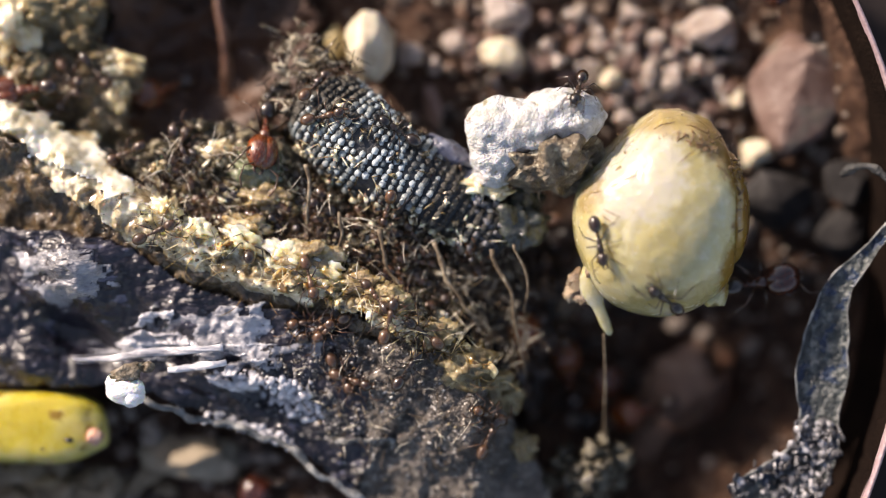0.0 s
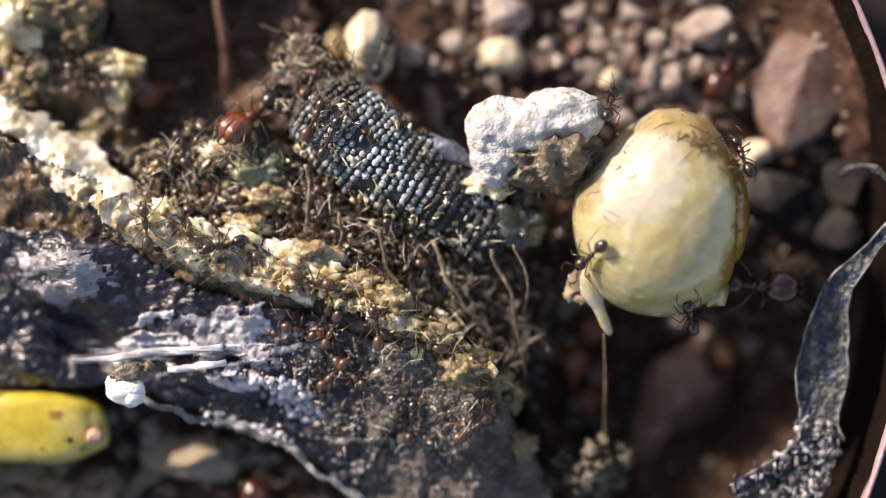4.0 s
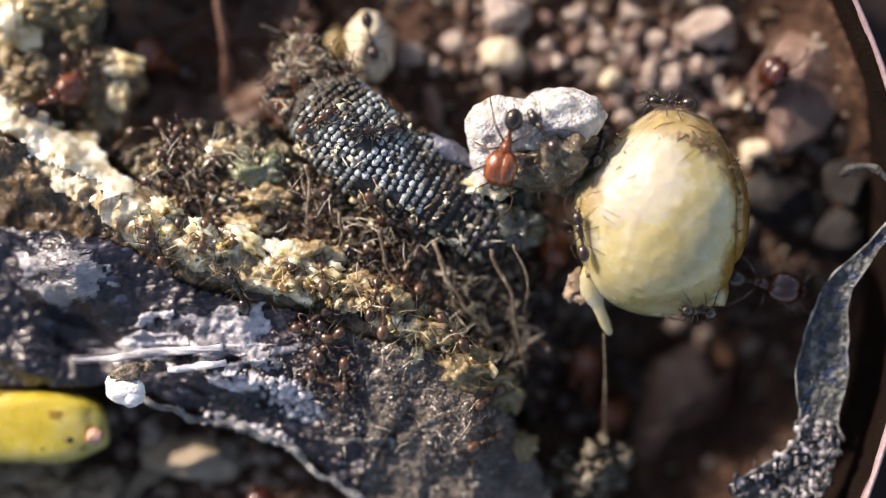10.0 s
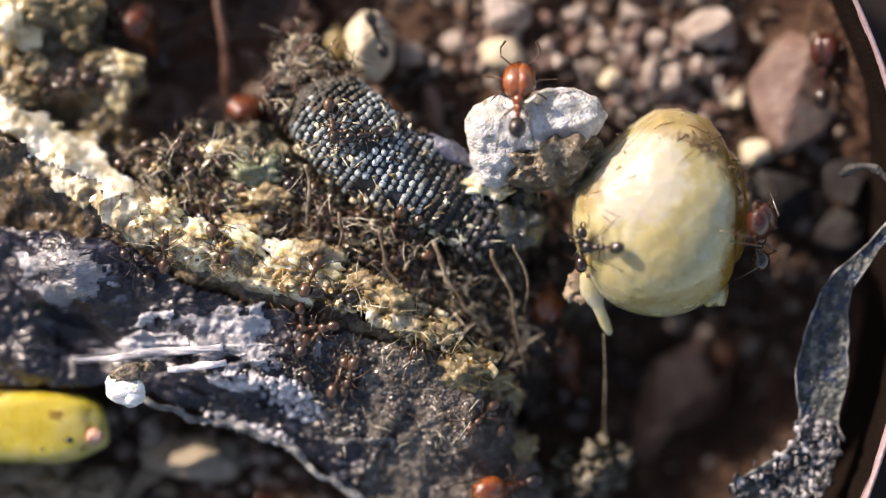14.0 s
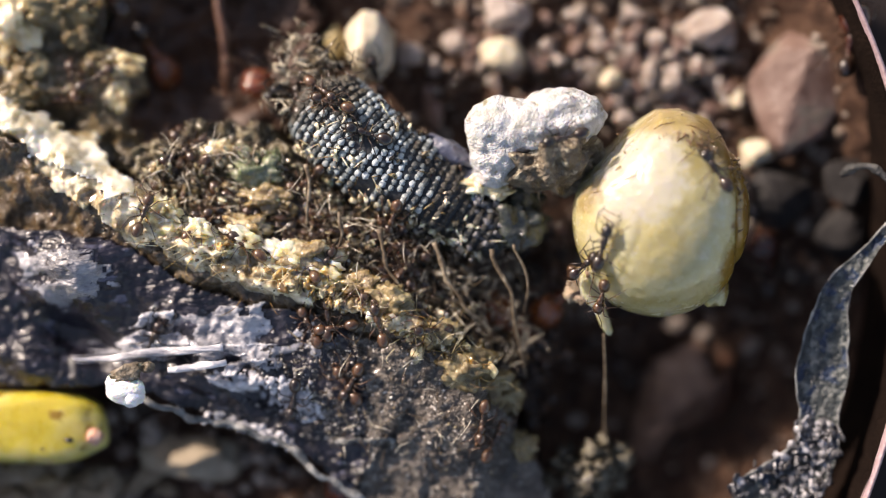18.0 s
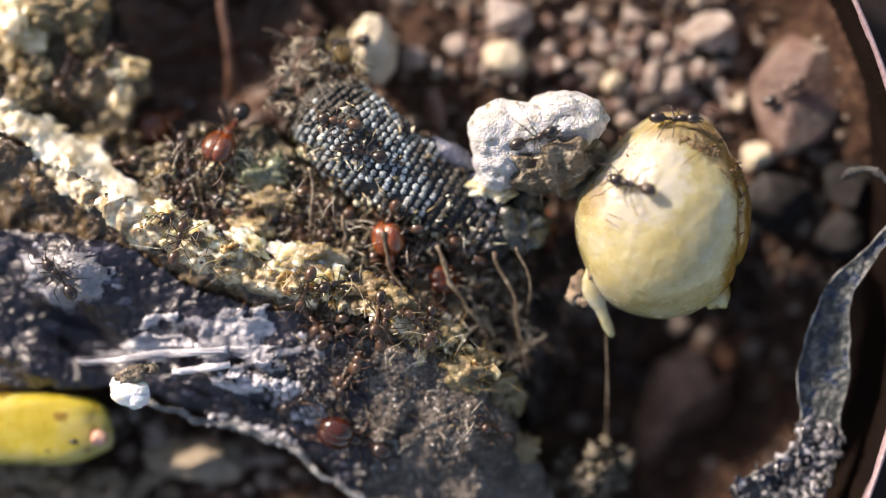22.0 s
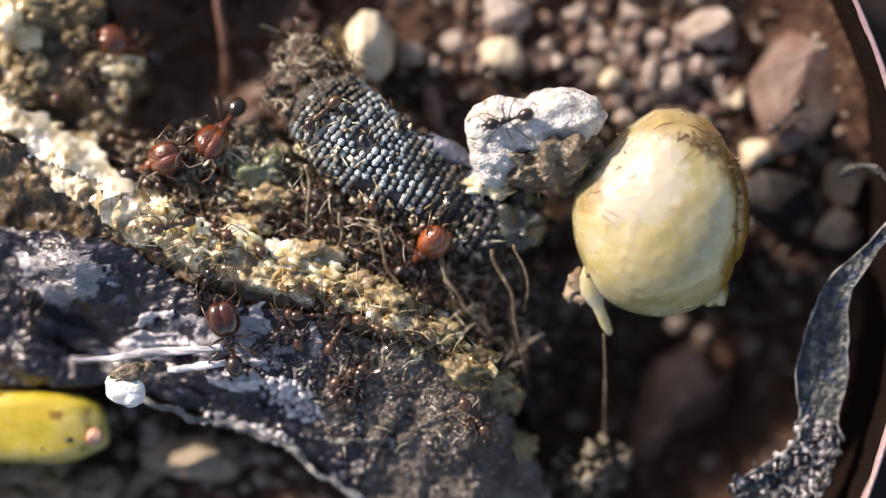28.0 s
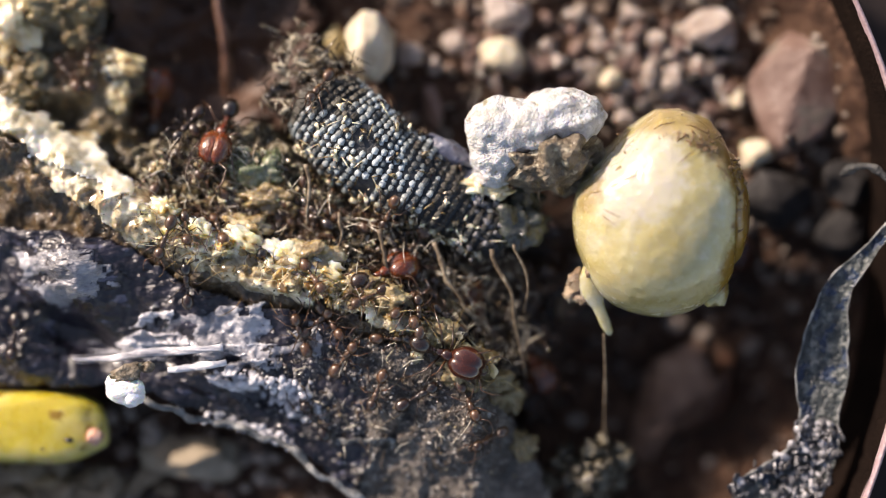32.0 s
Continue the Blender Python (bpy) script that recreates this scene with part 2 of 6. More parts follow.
amber_mat = surf("amber_gut", [(0.09, 0.052, 0.02), (0.27, 0.2, 0.095), (0.62, 0.55, 0.38)], 0.9, 0.16, 0.9, 5, 0.2, sss=0.5, glow=(1.0, 0.7, 0.25), depth=0.4, coat=1.0)
granule_mat = surf("grey_granule", [(0.05, 0.042, 0.035), (0.13, 0.115, 0.1), (0.27, 0.25, 0.225), (0.55, 0.52, 0.48)], 1.5, 0.2, 0.4, 9, 0.03, spread=0.6, island=True, coat=0.7)
glossy_white = surf("wet_white_membrane", [(0.42, 0.32, 0.17), (0.8, 0.74, 0.58), (0.95, 0.93, 0.88)], 0.7, 0.14, 0.45, 2.0, 0.14, sss=0.7, glow=(1.0, 0.85, 0.55), depth=0.7, coat=1.0)
clod_mat = surf("olive_clod", [(0.025, 0.02, 0.012), (0.08, 0.067, 0.042), (0.2, 0.175, 0.12)], 1.4, 0.4, 1.0, 6, 0.2, coat=0.3, spread=0.4)
# smooth coated surface for beads that only serve to glint
glint_mat = surf("glint_bead", [(0.03, 0.018, 0.008), (0.12, 0.08, 0.04), (0.3, 0.25, 0.16)], 1.5, 0.1, 0.1, 6, 0.01, coat=1.0, spread=0.7, island=True, rough_var=0.04)
curl_mat = surf("dark_skin_curl", [(0.012, 0.013, 0.013), (0.035, 0.037, 0.037), (0.1, 0.1, 0.1)], 1.6, 0.5, 1.0, 6, 0.15)
yellow_mat = surf("yellow_fat", [(0.4, 0.31, 0.02), (0.52, 0.43, 0.06), (0.68, 0.62, 0.3)], 0.3, 0.3, 0.35, 1.2, 0.16, sss=0.75, glow=(1.0, 0.8, 0.15), depth=1.0, coat=0.4, speck=((0.26, 0.16, 0.02), 0.63, 0.8))
white_mat = surf("white_fluff", [(0.85, 0.83, 0.79), (0.95, 0.94, 0.92)], 2, 0.5, 0.8, 7, 0.12, sss=0.5, depth=0.3)
straw_mat = surf("pale_straw", [(0.2, 0.2, 0.23), (0.58, 0.58, 0.62), (0.85, 0.85, 0.88)], 0.9, 0.2, 0.8, 5, 0.1, stretch=(0.25, 3.0, 2), coat=0.8)
twig_mat = surf("brown_twig", [(0.04, 0.026, 0.016), (0.13, 0.095, 0.06), (0.4, 0.34, 0.25)], 2, 0.55, 0.6, 9, 0.05)
chitin_dark = surf("dark_brown_chitin", [(0.007, 0.004, 0.003), (0.026, 0.012, 0.007)], 2, 0.3, 0.5, 12, 0.015, coat=0.7, spread=0.4)
chitin_amber = surf("amber_brown_chitin", [(0.028, 0.013, 0.006), (0.085, 0.04, 0.019)], 2, 0.3, 0.5, 12, 0.015, coat=0.7, spread=0.5, sss=0.2, depth=0.1)
chitin_red = surf("red_orange_chitin", [(0.05, 0.011, 0.003), (0.15, 0.034, 0.009), (0.3, 0.085, 0.023)], 1.1, 0.26, 0.9, 8, 0.05, coat=0.8, sss=0.4, glow=(1.0, 0.3, 0.08), depth=0.25, spread=0.25, stretch=(0.6, 1.6, 1))
chitin_maroon = surf("dark_red_chitin", [(0.025, 0.007, 0.004), (0.075, 0.018, 0.009)], 1.6, 0.2, 0.3, 16, 0.012, coat=0.6, spread=0.3)


# ---- geometry helpers: a shape is (points in mm, faces) ----
def link_mesh(name, shape, material, parent=None, label="", at=(0, 0, 0)):
    me = bpy.data.meshes.new(name)
    me.from_pydata([(v[0] * MM, v[1] * MM, v[2] * MM) for v in shape[0]], [], shape[1])
    me.polygons.foreach_set("use_smooth", [True] * len(me.polygons))
    me.materials.append(material)
    ob = new(name, me)
    ob.location = [c * MM for c in at]
    if parent:
        ob.parent = parent
    if label:
        ob["label"] = label
    return ob


part = link_mesh


def group_thing(name, at=(0, 0, 0)):
    ob = new(name)
    ob.empty_display_size = 0.001
    ob.location = [c * MM for c in at]
    return ob


def join(*shapes):
    points, faces = [], []
    for v, f in shapes:
        k = len(points)
        points.extend(v)
        faces.extend([tuple(i + k for i in q) for q in f])
    return points, faces


BALLS = {}


def ball(centre, radii, sub=2, lump=0.0, freq=1.0, seed=0.0, turn=None):
    """An ellipsoid, dented by noise."""
    if sub not in BALLS:
        bm = bmesh.new()
        bmesh.ops.create_icosphere(bm, subdivisions=sub, radius=1)
        BALLS[sub] = ([v.co.copy() for v in bm.verts], [tuple(v.index for v in f.verts) for f in bm.faces])
        bm.free()
    points = []
    rot = Euler(turn).to_matrix() if turn else None
    off = Vector((seed * 7.3, seed * 3.1, seed * 5.7))
    for c in BALLS[sub][0]:
        k = 1 + lump * (noise.fractal(c * freq + off, 0.9, 2.0, 3) if lump else 0)
        q = Vector((c.x * radii[0] * k, c.y * radii[1] * k, c.z * radii[2] * k))
        if rot:
            q = rot @ q
        points.append((q.x + centre[0], q.y + centre[1], q.z + centre[2]))
    return points, BALLS[sub][1]


def tube(path, radii, sides=6, flat=1.0):
    """A round bar along path; radii: one, or one for each point."""
    path = [Vector(p) for p in path]
    if not isinstance(radii, (list, tuple)):
        radii = [radii] * len(path)
    points, faces = [], []
    for i, p in enumerate(path):
        d = (path[min(i + 1, len(path) - 1)] - path[max(i - 1, 0)]).normalized()
        ref = Vector((0, 0, 1)) if abs(d.z) < 0.9 else Vector((1, 0, 0))
        a = d.cross(ref).normalized()
        b = a.cross(d)
        for k in range(sides):
            w = 2 * math.pi * k / sides
            q = p + (a * math.cos(w) + b * math.sin(w) * flat) * radii[i]
            points.append(tuple(q))
    for i in range(len(path) - 1):
        for k in range(sides):
            k2 = (k + 1) % sides
            faces.append((i * sides + k, i * sides + k2, (i + 1) * sides + k2, (i + 1) * sides + k))
    faces.append(tuple(range(sides))[::-1])
    faces.append(tuple((len(path) - 1) * sides + k for k in range(sides)))
    return points, faces


def smooth_path(knots, n):
    """n points along a smooth curve through the knots."""
    knots = [Vector(k) for k in knots]
    out = []
    for i in range(n):
        u = i / (n - 1) * (len(knots) - 1)
        k = min(int(u), len(knots) - 2)
        f = u - k
        a, b, c, d = knots[max(k - 1, 0)], knots[k], knots[k + 1], knots[min(k + 2, len(knots) - 1)]
        out.append(0.5 * ((2 * b) + (c - a) * f + (2 * a - 5 * b + 4 * c - d) * f * f + (3 * b - a - 3 * c + d) * f ** 3))
    return out


def fbm(x, y, freq, seed=0.0, octaves=4):
    return noise.fractal(Vector((x * freq + seed, y * freq - seed, seed * 1.7)), 0.8, 2.1, octaves)


def inside(x, y, outline):
    hit = False
    j = len(outline) - 1
    for i, (xi, yi) in enumerate(outline):
        xj, yj = outline[j]
        if (yi > y) != (yj > y) and x < (xj - xi) * (y - yi) / (yj - yi) + xi:
            hit = not hit
        j = i
    return hit


def sheet(outline, height, step=0.14, thick=0.5, rag=0.3, seed=0.0):
    """A sheet with relief and a ragged outline; its border is drawn down by thick."""
    x0, x1 = min(p[0] for p in outline) - 1, max(p[0] for p in outline) + 1
    y0, y1 = min(p[1] for p in outline) - 1, max(p[1] for p in outline) + 1
    nx, ny = int((x1 - x0) / step), int((y1 - y0) / step)
    index, points, faces = {}, [], []
    for j in range(ny):
        for i in range(nx):
            x, y = x0 + i * step, y0 + j * step
            if inside(x + rag * fbm(x, y, 0.9, seed + 5, 3), y + rag * fbm(x, y, 0.9, seed + 9, 3), outline):
                index[i, j] = len(points)
                points.append((x, y, height(x, y)))
    count = {}
    for (i, j), a in index.items():
        ring = [a, index.get((i + 1, j)), index.get((i + 1, j + 1)), index.get((i, j + 1))]
        if None not in ring:
            faces.append(tuple(ring))
            for k in range(4):
                e = (ring[k], ring[(k + 1) % 4])
                count[e] = 1
    lower = {}
    for a, b in list(count):
        if (b, a) not in count:
            for v in (a, b):
                if v not in lower:
                    lower[v] = len(points)
                    points.append((points[v][0], points[v][1], points[v][2] - thick))
            faces.append((b, a, lower[a], lower[b]))
    return points, faces


def along(x, y, line):
    """Distance from a line (positive on its left hand), and how far along it, 0 to 1."""
    best, side, place = 1e9, 1, 0
    for i in range(len(line) - 1):
        (ax, ay), (bx, by) = line[i], line[i + 1]
        dx, dy = bx - ax, by - ay
        u = max(0, min(1, ((x - ax) * dx + (y - ay) * dy) / (dx * dx + dy * dy)))
        d = math.hypot(x - ax - u * dx, y - ay - u * dy)
        if d < best:
            best, side, place = d, 1 if dx * (y - ay) - dy * (x - ax) > 0 else -1, (i + u) / (len(line) - 1)
    return best * side, place


SUPPORTS = []

# ---- the setting: table, dish, soil ----
DISH = (-5.97, -0.42)
DISH_R = 24.2
table = link_mesh("table", ([(-400, -400, -8.0), (400, -400, -8.0), (400, 400, -8.0), (-400, 400, -8.0)], [(0, 1, 2, 3)]), table_mat)
tagged(table, "dark grey matt table top under the dish", "table", kind="structure")

ring_points, ring_faces = [], []
PROFILE = [(DISH_R + 0.4, -7.9), (DISH_R + 0.13, 3.1), (DISH_R + 0.09, 3.32), (DISH_R, 3.38), (DISH_R - 0.07, 3.32), (DISH_R - 0.09, 3.0)]
for k in range(160):
    w = 2 * math.pi * k / 160
    for r, z in PROFILE:
        wob = 0.06 * fbm(math.cos(w) * 20, math.sin(w) * 20, 0.4, z)
        ring_points.append((DISH[0] + (r + wob) * math.cos(w), DISH[1] + (r + wob) * math.sin(w), z))
for k in range(160):
    for i in range(len(PROFILE)):
        i2, k2 = (i + 1) % len(PROFILE), (k + 1) % 160
        if i2 == 0:
            continue
        ring_faces.append((k * 6 + i, k2 * 6 + i, k2 * 6 + i2, k * 6 + i2))
dish = link_mesh("dish_rim", (ring_points, ring_faces), rim_mat)
# the inner wall below the rim, its shade put into the colour
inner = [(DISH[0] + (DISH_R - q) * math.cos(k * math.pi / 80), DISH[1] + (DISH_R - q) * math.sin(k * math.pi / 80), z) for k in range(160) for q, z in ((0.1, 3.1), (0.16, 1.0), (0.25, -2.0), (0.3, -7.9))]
part("inner_wall", (inner, [(k * 4 + i, (k + 1) % 160 * 4 + i, (k + 1) % 160 * 4 + i + 1, k * 4 + i + 1) for k in range(160) for i in range(3)]), wall_shade_mat, dish, "inner wall of the dish, shade in its near-black colour")
tagged(dish, "pinkish glazed rim of a round feeding dish", "dish")


CAVITY = (-9.65, 8.75)


def ground_z(x, y):
    px, py = x - 10.5, y + 6.3
    z = -2.6 - 3.7 * math.exp(-(px * px / 44 + py * py / 34))
    cx, cy = x - CAVITY[0], y - CAVITY[1]
    z -= 2.7 * math.exp(-(cx * cx / 16 + cy * cy / 20) ** 2)
    cx, cy = x - 9.0, y - 1.4
    z += 2.2 * math.exp(-(cx * cx + cy * cy) / 3.0)
    rim = math.hypot(x - DISH[0], y - DISH[1]) - (DISH_R - 2.2)
    if rim > 0 and y > 2:
        z += 1.0 * rim ** 1.5 * min(1, (y - 2) / 4)
    return z + 0.35 * fbm(x, y, 0.55, 3) + 0.14 * fbm(x, y, 2.2, 8)


disc = [(DISH[0] + (DISH_R + 0.12) * math.cos(k * math.pi / 60), DISH[1] + (DISH_R + 0.12) * math.sin(k * math.pi / 60)) for k in range(120)]
ground = link_mesh("ground", sheet(disc, ground_z, 0.24, 0.3, 0.0), soil_mat)
tagged(ground, "dark brown damp soil and sand in a dish", "soil", kind="structure")
SUPPORTS.append(ground)

# ---- the opened lizard ----
rng = random.Random(4)
RIDGE = [(-18.57, 6.07), (-17.25, 4.75), (-14.83, 2.71), (-10.65, 0.35), (-7.35, -0.86), (-4.71, -1.63), (-1.85, -2.84), (0.35, -3.72), (2.13, -5.52), (3.93, -8.01)]


def from_ridge(x, y):
    d, u = along(x, y, RIDGE)
    return d, u


def hide_z(x, y):
    d, u = from_ridge(x, y)
    z = 2.7 - 0.3 * max(0, -d) - 0.9 * max(0, u - 0.72) / 0.28
    wx, wy = x + 0.5 * fbm(x, y, 0.7, 71), y + 0.5 * fbm(x, y, 0.7, 75)
    z += 0.3 * fbm(wx, wy, 0.7, 2) - 0.24 * abs(fbm(0.45 * (wx * 0.9 - wy * 0.43), 1.5 * (wx * 0.43 + wy * 0.9), 1.0, 6)) - 0.06 * abs(fbm(wx, wy, 2.4, 4, 3)) + 0.03 * fbm(x, y, 7.0, 9, 2)
    z -= 0.75 * max(0, x - 1.2)
    for (bx, by), lift, long, wide in HUMPS:
        bx, by = x - bx, y - by
        bx, by = bx * 0.9 - by * 0.43, bx * 0.43 + by * 0.9
        z += lift * math.exp(-(bx * bx / long + by * by / wide))
    return max(z, 0.1)


HUMPS = [((-14.72, -0.97), 1.1, 3.4, 1.5), ((-14.60, -3.62), -1.5, 2.4, 0.35), ((-10.46, -4.32), -1.0, 1.6, 0.06), ((-8.07, -4.52), -0.8, 0.9, 0.06), ((-6.77, -6.10), -0.7, 3.0, 0.3), ((-8.52, -4.64), 0.8, 4.5, 1.6), ((-5.88, -5.54), 0.5, 3.5, 0.8), ((-16.61, -4.67), 0.7, 1.8, 0.5), ((-0.09, -7.12), 0.7, 5.0, 4.0)]

lizard = tagged(group_thing("lizard_carcass", (0, 0, 0)), "opened dried lizard carcass with black hide and cream torn flesh", "carcass")
hide = part("hide", sheet([(-19.01, 0.90), (-17.25, 0.90), (-14.61, 0.64), (-12.52, 0.20), (-9.99, -1.30), (-7.35, -2.18), (-4.93, -2.51), (-3.17, -3.50), (-2.08, -5.74), (-2.32, -8.01), (-3.21, -10.25),
                           (-4.33, -9.35), (-6.34, -7.68), (-8.80, -6.79), (-11.92, -5.78), (-13.48, -5.56), (-16.16, -5.56), (-19.29, -5.56)], hide_z, 0.1, 2.5, 0.25, 1.0), hide_mat, lizard,
            "black wrinkled hide with blue-white sheen")
flank = part("flank", sheet([(-3.83, -3.28), (-1.41, -3.72), (0.57, -4.38), (2.35, -6.07), (3.48, -8.01), (4.49, -10.25), (-3.66, -10.69), (-2.99, -8.01), (-2.97, -5.74)],
                            lambda x, y: hide_z(x, y) + 0.03 + 0.12 * abs(fbm(x, y, 1.8, 101, 3)) + 0.05 * fbm(x, y, 5.0, 104, 2), 0.09, 4.5, 0.3, 2.0), dusty_mat, lizard, "grey-brown flank dusted with sand")
SUPPORTS += [hide, flank]


def rim_z(x, y):
    d, u = from_ridge(x, y)
    wide = 1.5 - 0.75 * min(1, u * 1.6)
    core = max(0.0, 1 - (d / wide) ** 2)
    wx, wy = x + 0.35 * fbm(x, y, 1.1, 81), y + 0.35 * fbm(x, y, 1.1, 85)
    lumps = 0.3 + 1.3 * fbm(wx, wy, 0.6, 12, 2) + 0.7 * fbm(wx, wy, 1.5, 15, 2) - (0.6 + 0.9 * min(1, u * 1.8)) * abs(fbm(wx, wy, 1.1, 18, 2))
    return 2.4 + core * (0.8 + 0.5 * lumps) + 0.12 * fbm(x, y, 2.0, 31, 2) + (0.03 + 0.03 * min(1, u * 1.8)) * fbm(x, y, 4.0, 36, 2) - 1.1 * max(0, abs(d) - 0.55 * wide) - 0.9 * max(0, u - 0.7) / 0.3 - 2.3 * max(0, 0.28 - u) / 0.28


torn = part("torn_edge", sheet([(-18.79, 6.84), (-17.25, 5.79), (-15.71, 5.08), (-13.95, 4.09), (-12.30, 2.44), (-9.99, 0.95), (-7.35, 0.35), (-4.05, -0.64), (-1.41, -1.96), (0.57, -3.28),
                                (0.13, -4.05), (-2.29, -3.28), (-4.93, -2.29), (-8.01, -1.74), (-10.21, -0.86), (-12.41, 0.46), (-14.83, 1.89), (-17.25, 3.65), (-18.79, 4.64)], rim_z, 0.075, 0.9, 0.75, 3.0),
            edge_mat, lizard, "bright cream torn edge of the belly wall")
SUPPORTS.append(torn)


for outline, s in (([(-18.79, 6.62), (-17.25, 5.92), (-15.49, 5.04), (-13.62, 3.94), (-11.97, 2.11), (-12.85, 1.96), (-15.05, 3.06), (-17.25, 4.31), (-18.79, 4.97)], 1), ([(-11.97, 2.11), (-9.99, 0.90), (-8.01, 0.35), (-7.79, -0.20), (-9.99, 0.02), (-11.75, 1.23)], 2), ([(-6.91, 0.02), (-4.93, -0.64), (-3.17, -1.41), (-3.61, -1.85), (-5.37, -1.41), (-6.91, -0.64)], 3)):
    part("membrane", sheet(outline, lambda x, y: rim_z(x, y) + (0.16 if s == 1 else 0.02) + 0.16 * fbm(x, y, 1.1, 62 + s, 2), 0.075, 0.2, 0.45, 60 + s), glossy_white if s == 1 else jelly_mat, lizard, "wet white torn membrane" if s == 1 else "golden translucent torn membrane")

under_wall = part("belly_wall", sheet([(-19.15, 5.56), (-17.38, 4.46), (-14.94, 2.57), (-10.73, 0.13), (-4.96, -1.86), (0.35, -3.75), (1.69, -5.53), (0.36, -4.87), (-2.76, -4.09), (-7.42, -2.98), (-10.09, -2.20), (-12.65, -0.64), (-14.76, 0.02), (-19.20, 0.36)],
                                     lambda x, y: hide_z(x, y) - 0.05 + 0.3 * fbm(x, y, 1.2, 91) - 0.4 * max(0, -from_ridge(x, y)[0] - 0.7), 0.12, 2.0, 0.6, 7.0), brown_wall, lizard, "brown dried belly wall under the torn edge")
SUPPORTS.append(under_wall)


def wall_z(x, y):
    d, u = from_ridge(x, y)
    return -0.4 + 0.7 * fbm(x, y, 0.6, 21) + 0.4 * fbm(x, y, 1.5, 24) + 0.06 * fbm(x, y, 5, 26)


wall = part("body_wall", sheet([(-19.42, 14.35), (-5.55, 14.57), (-5.78, 11.85), (-9.19, 11.39), (-13.73, 10.94), (-14.07, 8.66), (-12.26, 7.53), (-12.71, 5.71), (-12.37, 2.52), (-14.19, 3.89), (-16.46, 5.02), (-19.42, 6.62)], wall_z, 0.13, 4.0, 0.6, 4.0),
            wall_mat, lizard, "grey-brown dried body wall")
for place, size, s in (((-17.70, 9.17, 1.2), (1.2, 1.4, 0.9), 1), ((-15.56, 9.78, 1.2), (1.4, 0.8, 0.8), 2), ((-13.11, 7.49, 1), (0.8, 0.5, 0.5), 3), ((-13.24, 6.26, 0.9), (0.4, 0.6, 0.4), 4), ((-13.79, 7.72, 1), (0.7, 0.4, 0.4), 6), ((-16.77, 7.46, 1.3), (0.6, 0.5, 0.4), 7), ((-14.77, 8.71, 1.2), (0.6, 0.5, 0.4), 8), ((-17.29, 6.21, 1.5), (0.8, 0.6, 0.5), 9), ((-16.25, 4.62, 1.6), (0.8, 0.6, 0.6), 5)):
    part("flesh_lobe", ball((place[0], place[1], place[2] - 1.1), size, 5, 0.6, 1.5, s), tissue_mat if s in (1, 3, 4) else ochre_mat, lizard, "cream lobe of dried flesh" if s in (1, 3, 4) else "ochre lobe of dried flesh")


def cavity_z(x, y):
    cx, cy = x - CAVITY[0], y - CAVITY[1]
    return -1.3 - 2.1 * math.exp(-(cx * cx / 13 + cy * cy / 18) ** 2) + 0.8 * fbm(x, y, 0.45, 41, 2) + 0.35 * fbm(x, y, 1.3, 44)


cavity = part("body_cavity", sheet([(-14.52, 11.66), (-6.15, 11.66), (-5.21, 9.33), (-5.68, 6.54), (-7.31, 4.21), (-8.47, 2.58), (-12.90, 2.12), (-13.59, 5.61)], cavity_z, 0.16, 3.5, 0.5, 5.0),
              cavity_mat, lizard, "dark reddish hollow of the body")
strand = smooth_path([(-9.4, 11.6, -0.9), (-9.15, 9.6, -1.0), (-9.0, 8.0, -1.3), (-9.1, 6.4, -2.2)], 20)
part("sinew", tube([p + Vector((0.12 * noise.noise(p * 0.9), 0, 0)) for p in strand], [0.2 + 0.08 * noise.noise(p * 1.7) for p in strand], 8), strand_mat, lizard, "reddish brown sinew across the hollow")


def litter_z(x, y):
    d, u = from_ridge(x, y)
    z = max(1.25, 2.1 - 0.6 * max(0, d))
    z -= 1.7 * max(0, min(1, (x + 1.2) / 3.6))
    return z + 0.35 * fbm(x, y, 1.0, 51) + 0.3 * fbm(x, y, 2.8, 53)


litter = part("belly_litter", sheet([(-13.02, 3.84), (-11.12, 4.57), (-8.87, 5.31), (-6.84, 4.86), (-5.48, 3.39), (-3.66, 1.81), (-0.3, 0.92), (-0.1, -1.0), (0.5, -2.6), (1.0, -3.9),
                                     (0.36, -3.55), (-2.10, -2.32), (-5.00, -1.43), (-8.57, -0.31), (-10.80, 0.58)], litter_z, 0.1, 4.0, 0.5, 6.0),
              litter_mat, lizard, "olive-brown chewed litter in the belly")
# a sheet added for the dark hollow, its shade painted near-black
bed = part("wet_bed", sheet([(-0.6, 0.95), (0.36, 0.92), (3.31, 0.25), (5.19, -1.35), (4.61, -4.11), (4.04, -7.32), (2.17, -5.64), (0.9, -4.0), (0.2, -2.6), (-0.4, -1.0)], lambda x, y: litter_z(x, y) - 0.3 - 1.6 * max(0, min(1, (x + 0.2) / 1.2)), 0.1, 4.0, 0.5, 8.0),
           bed_mat, lizard, "near-black glossy bed under the splinters, the hollow's shade in its colour")
SUPPORTS += [wall, cavity, litter, bed]

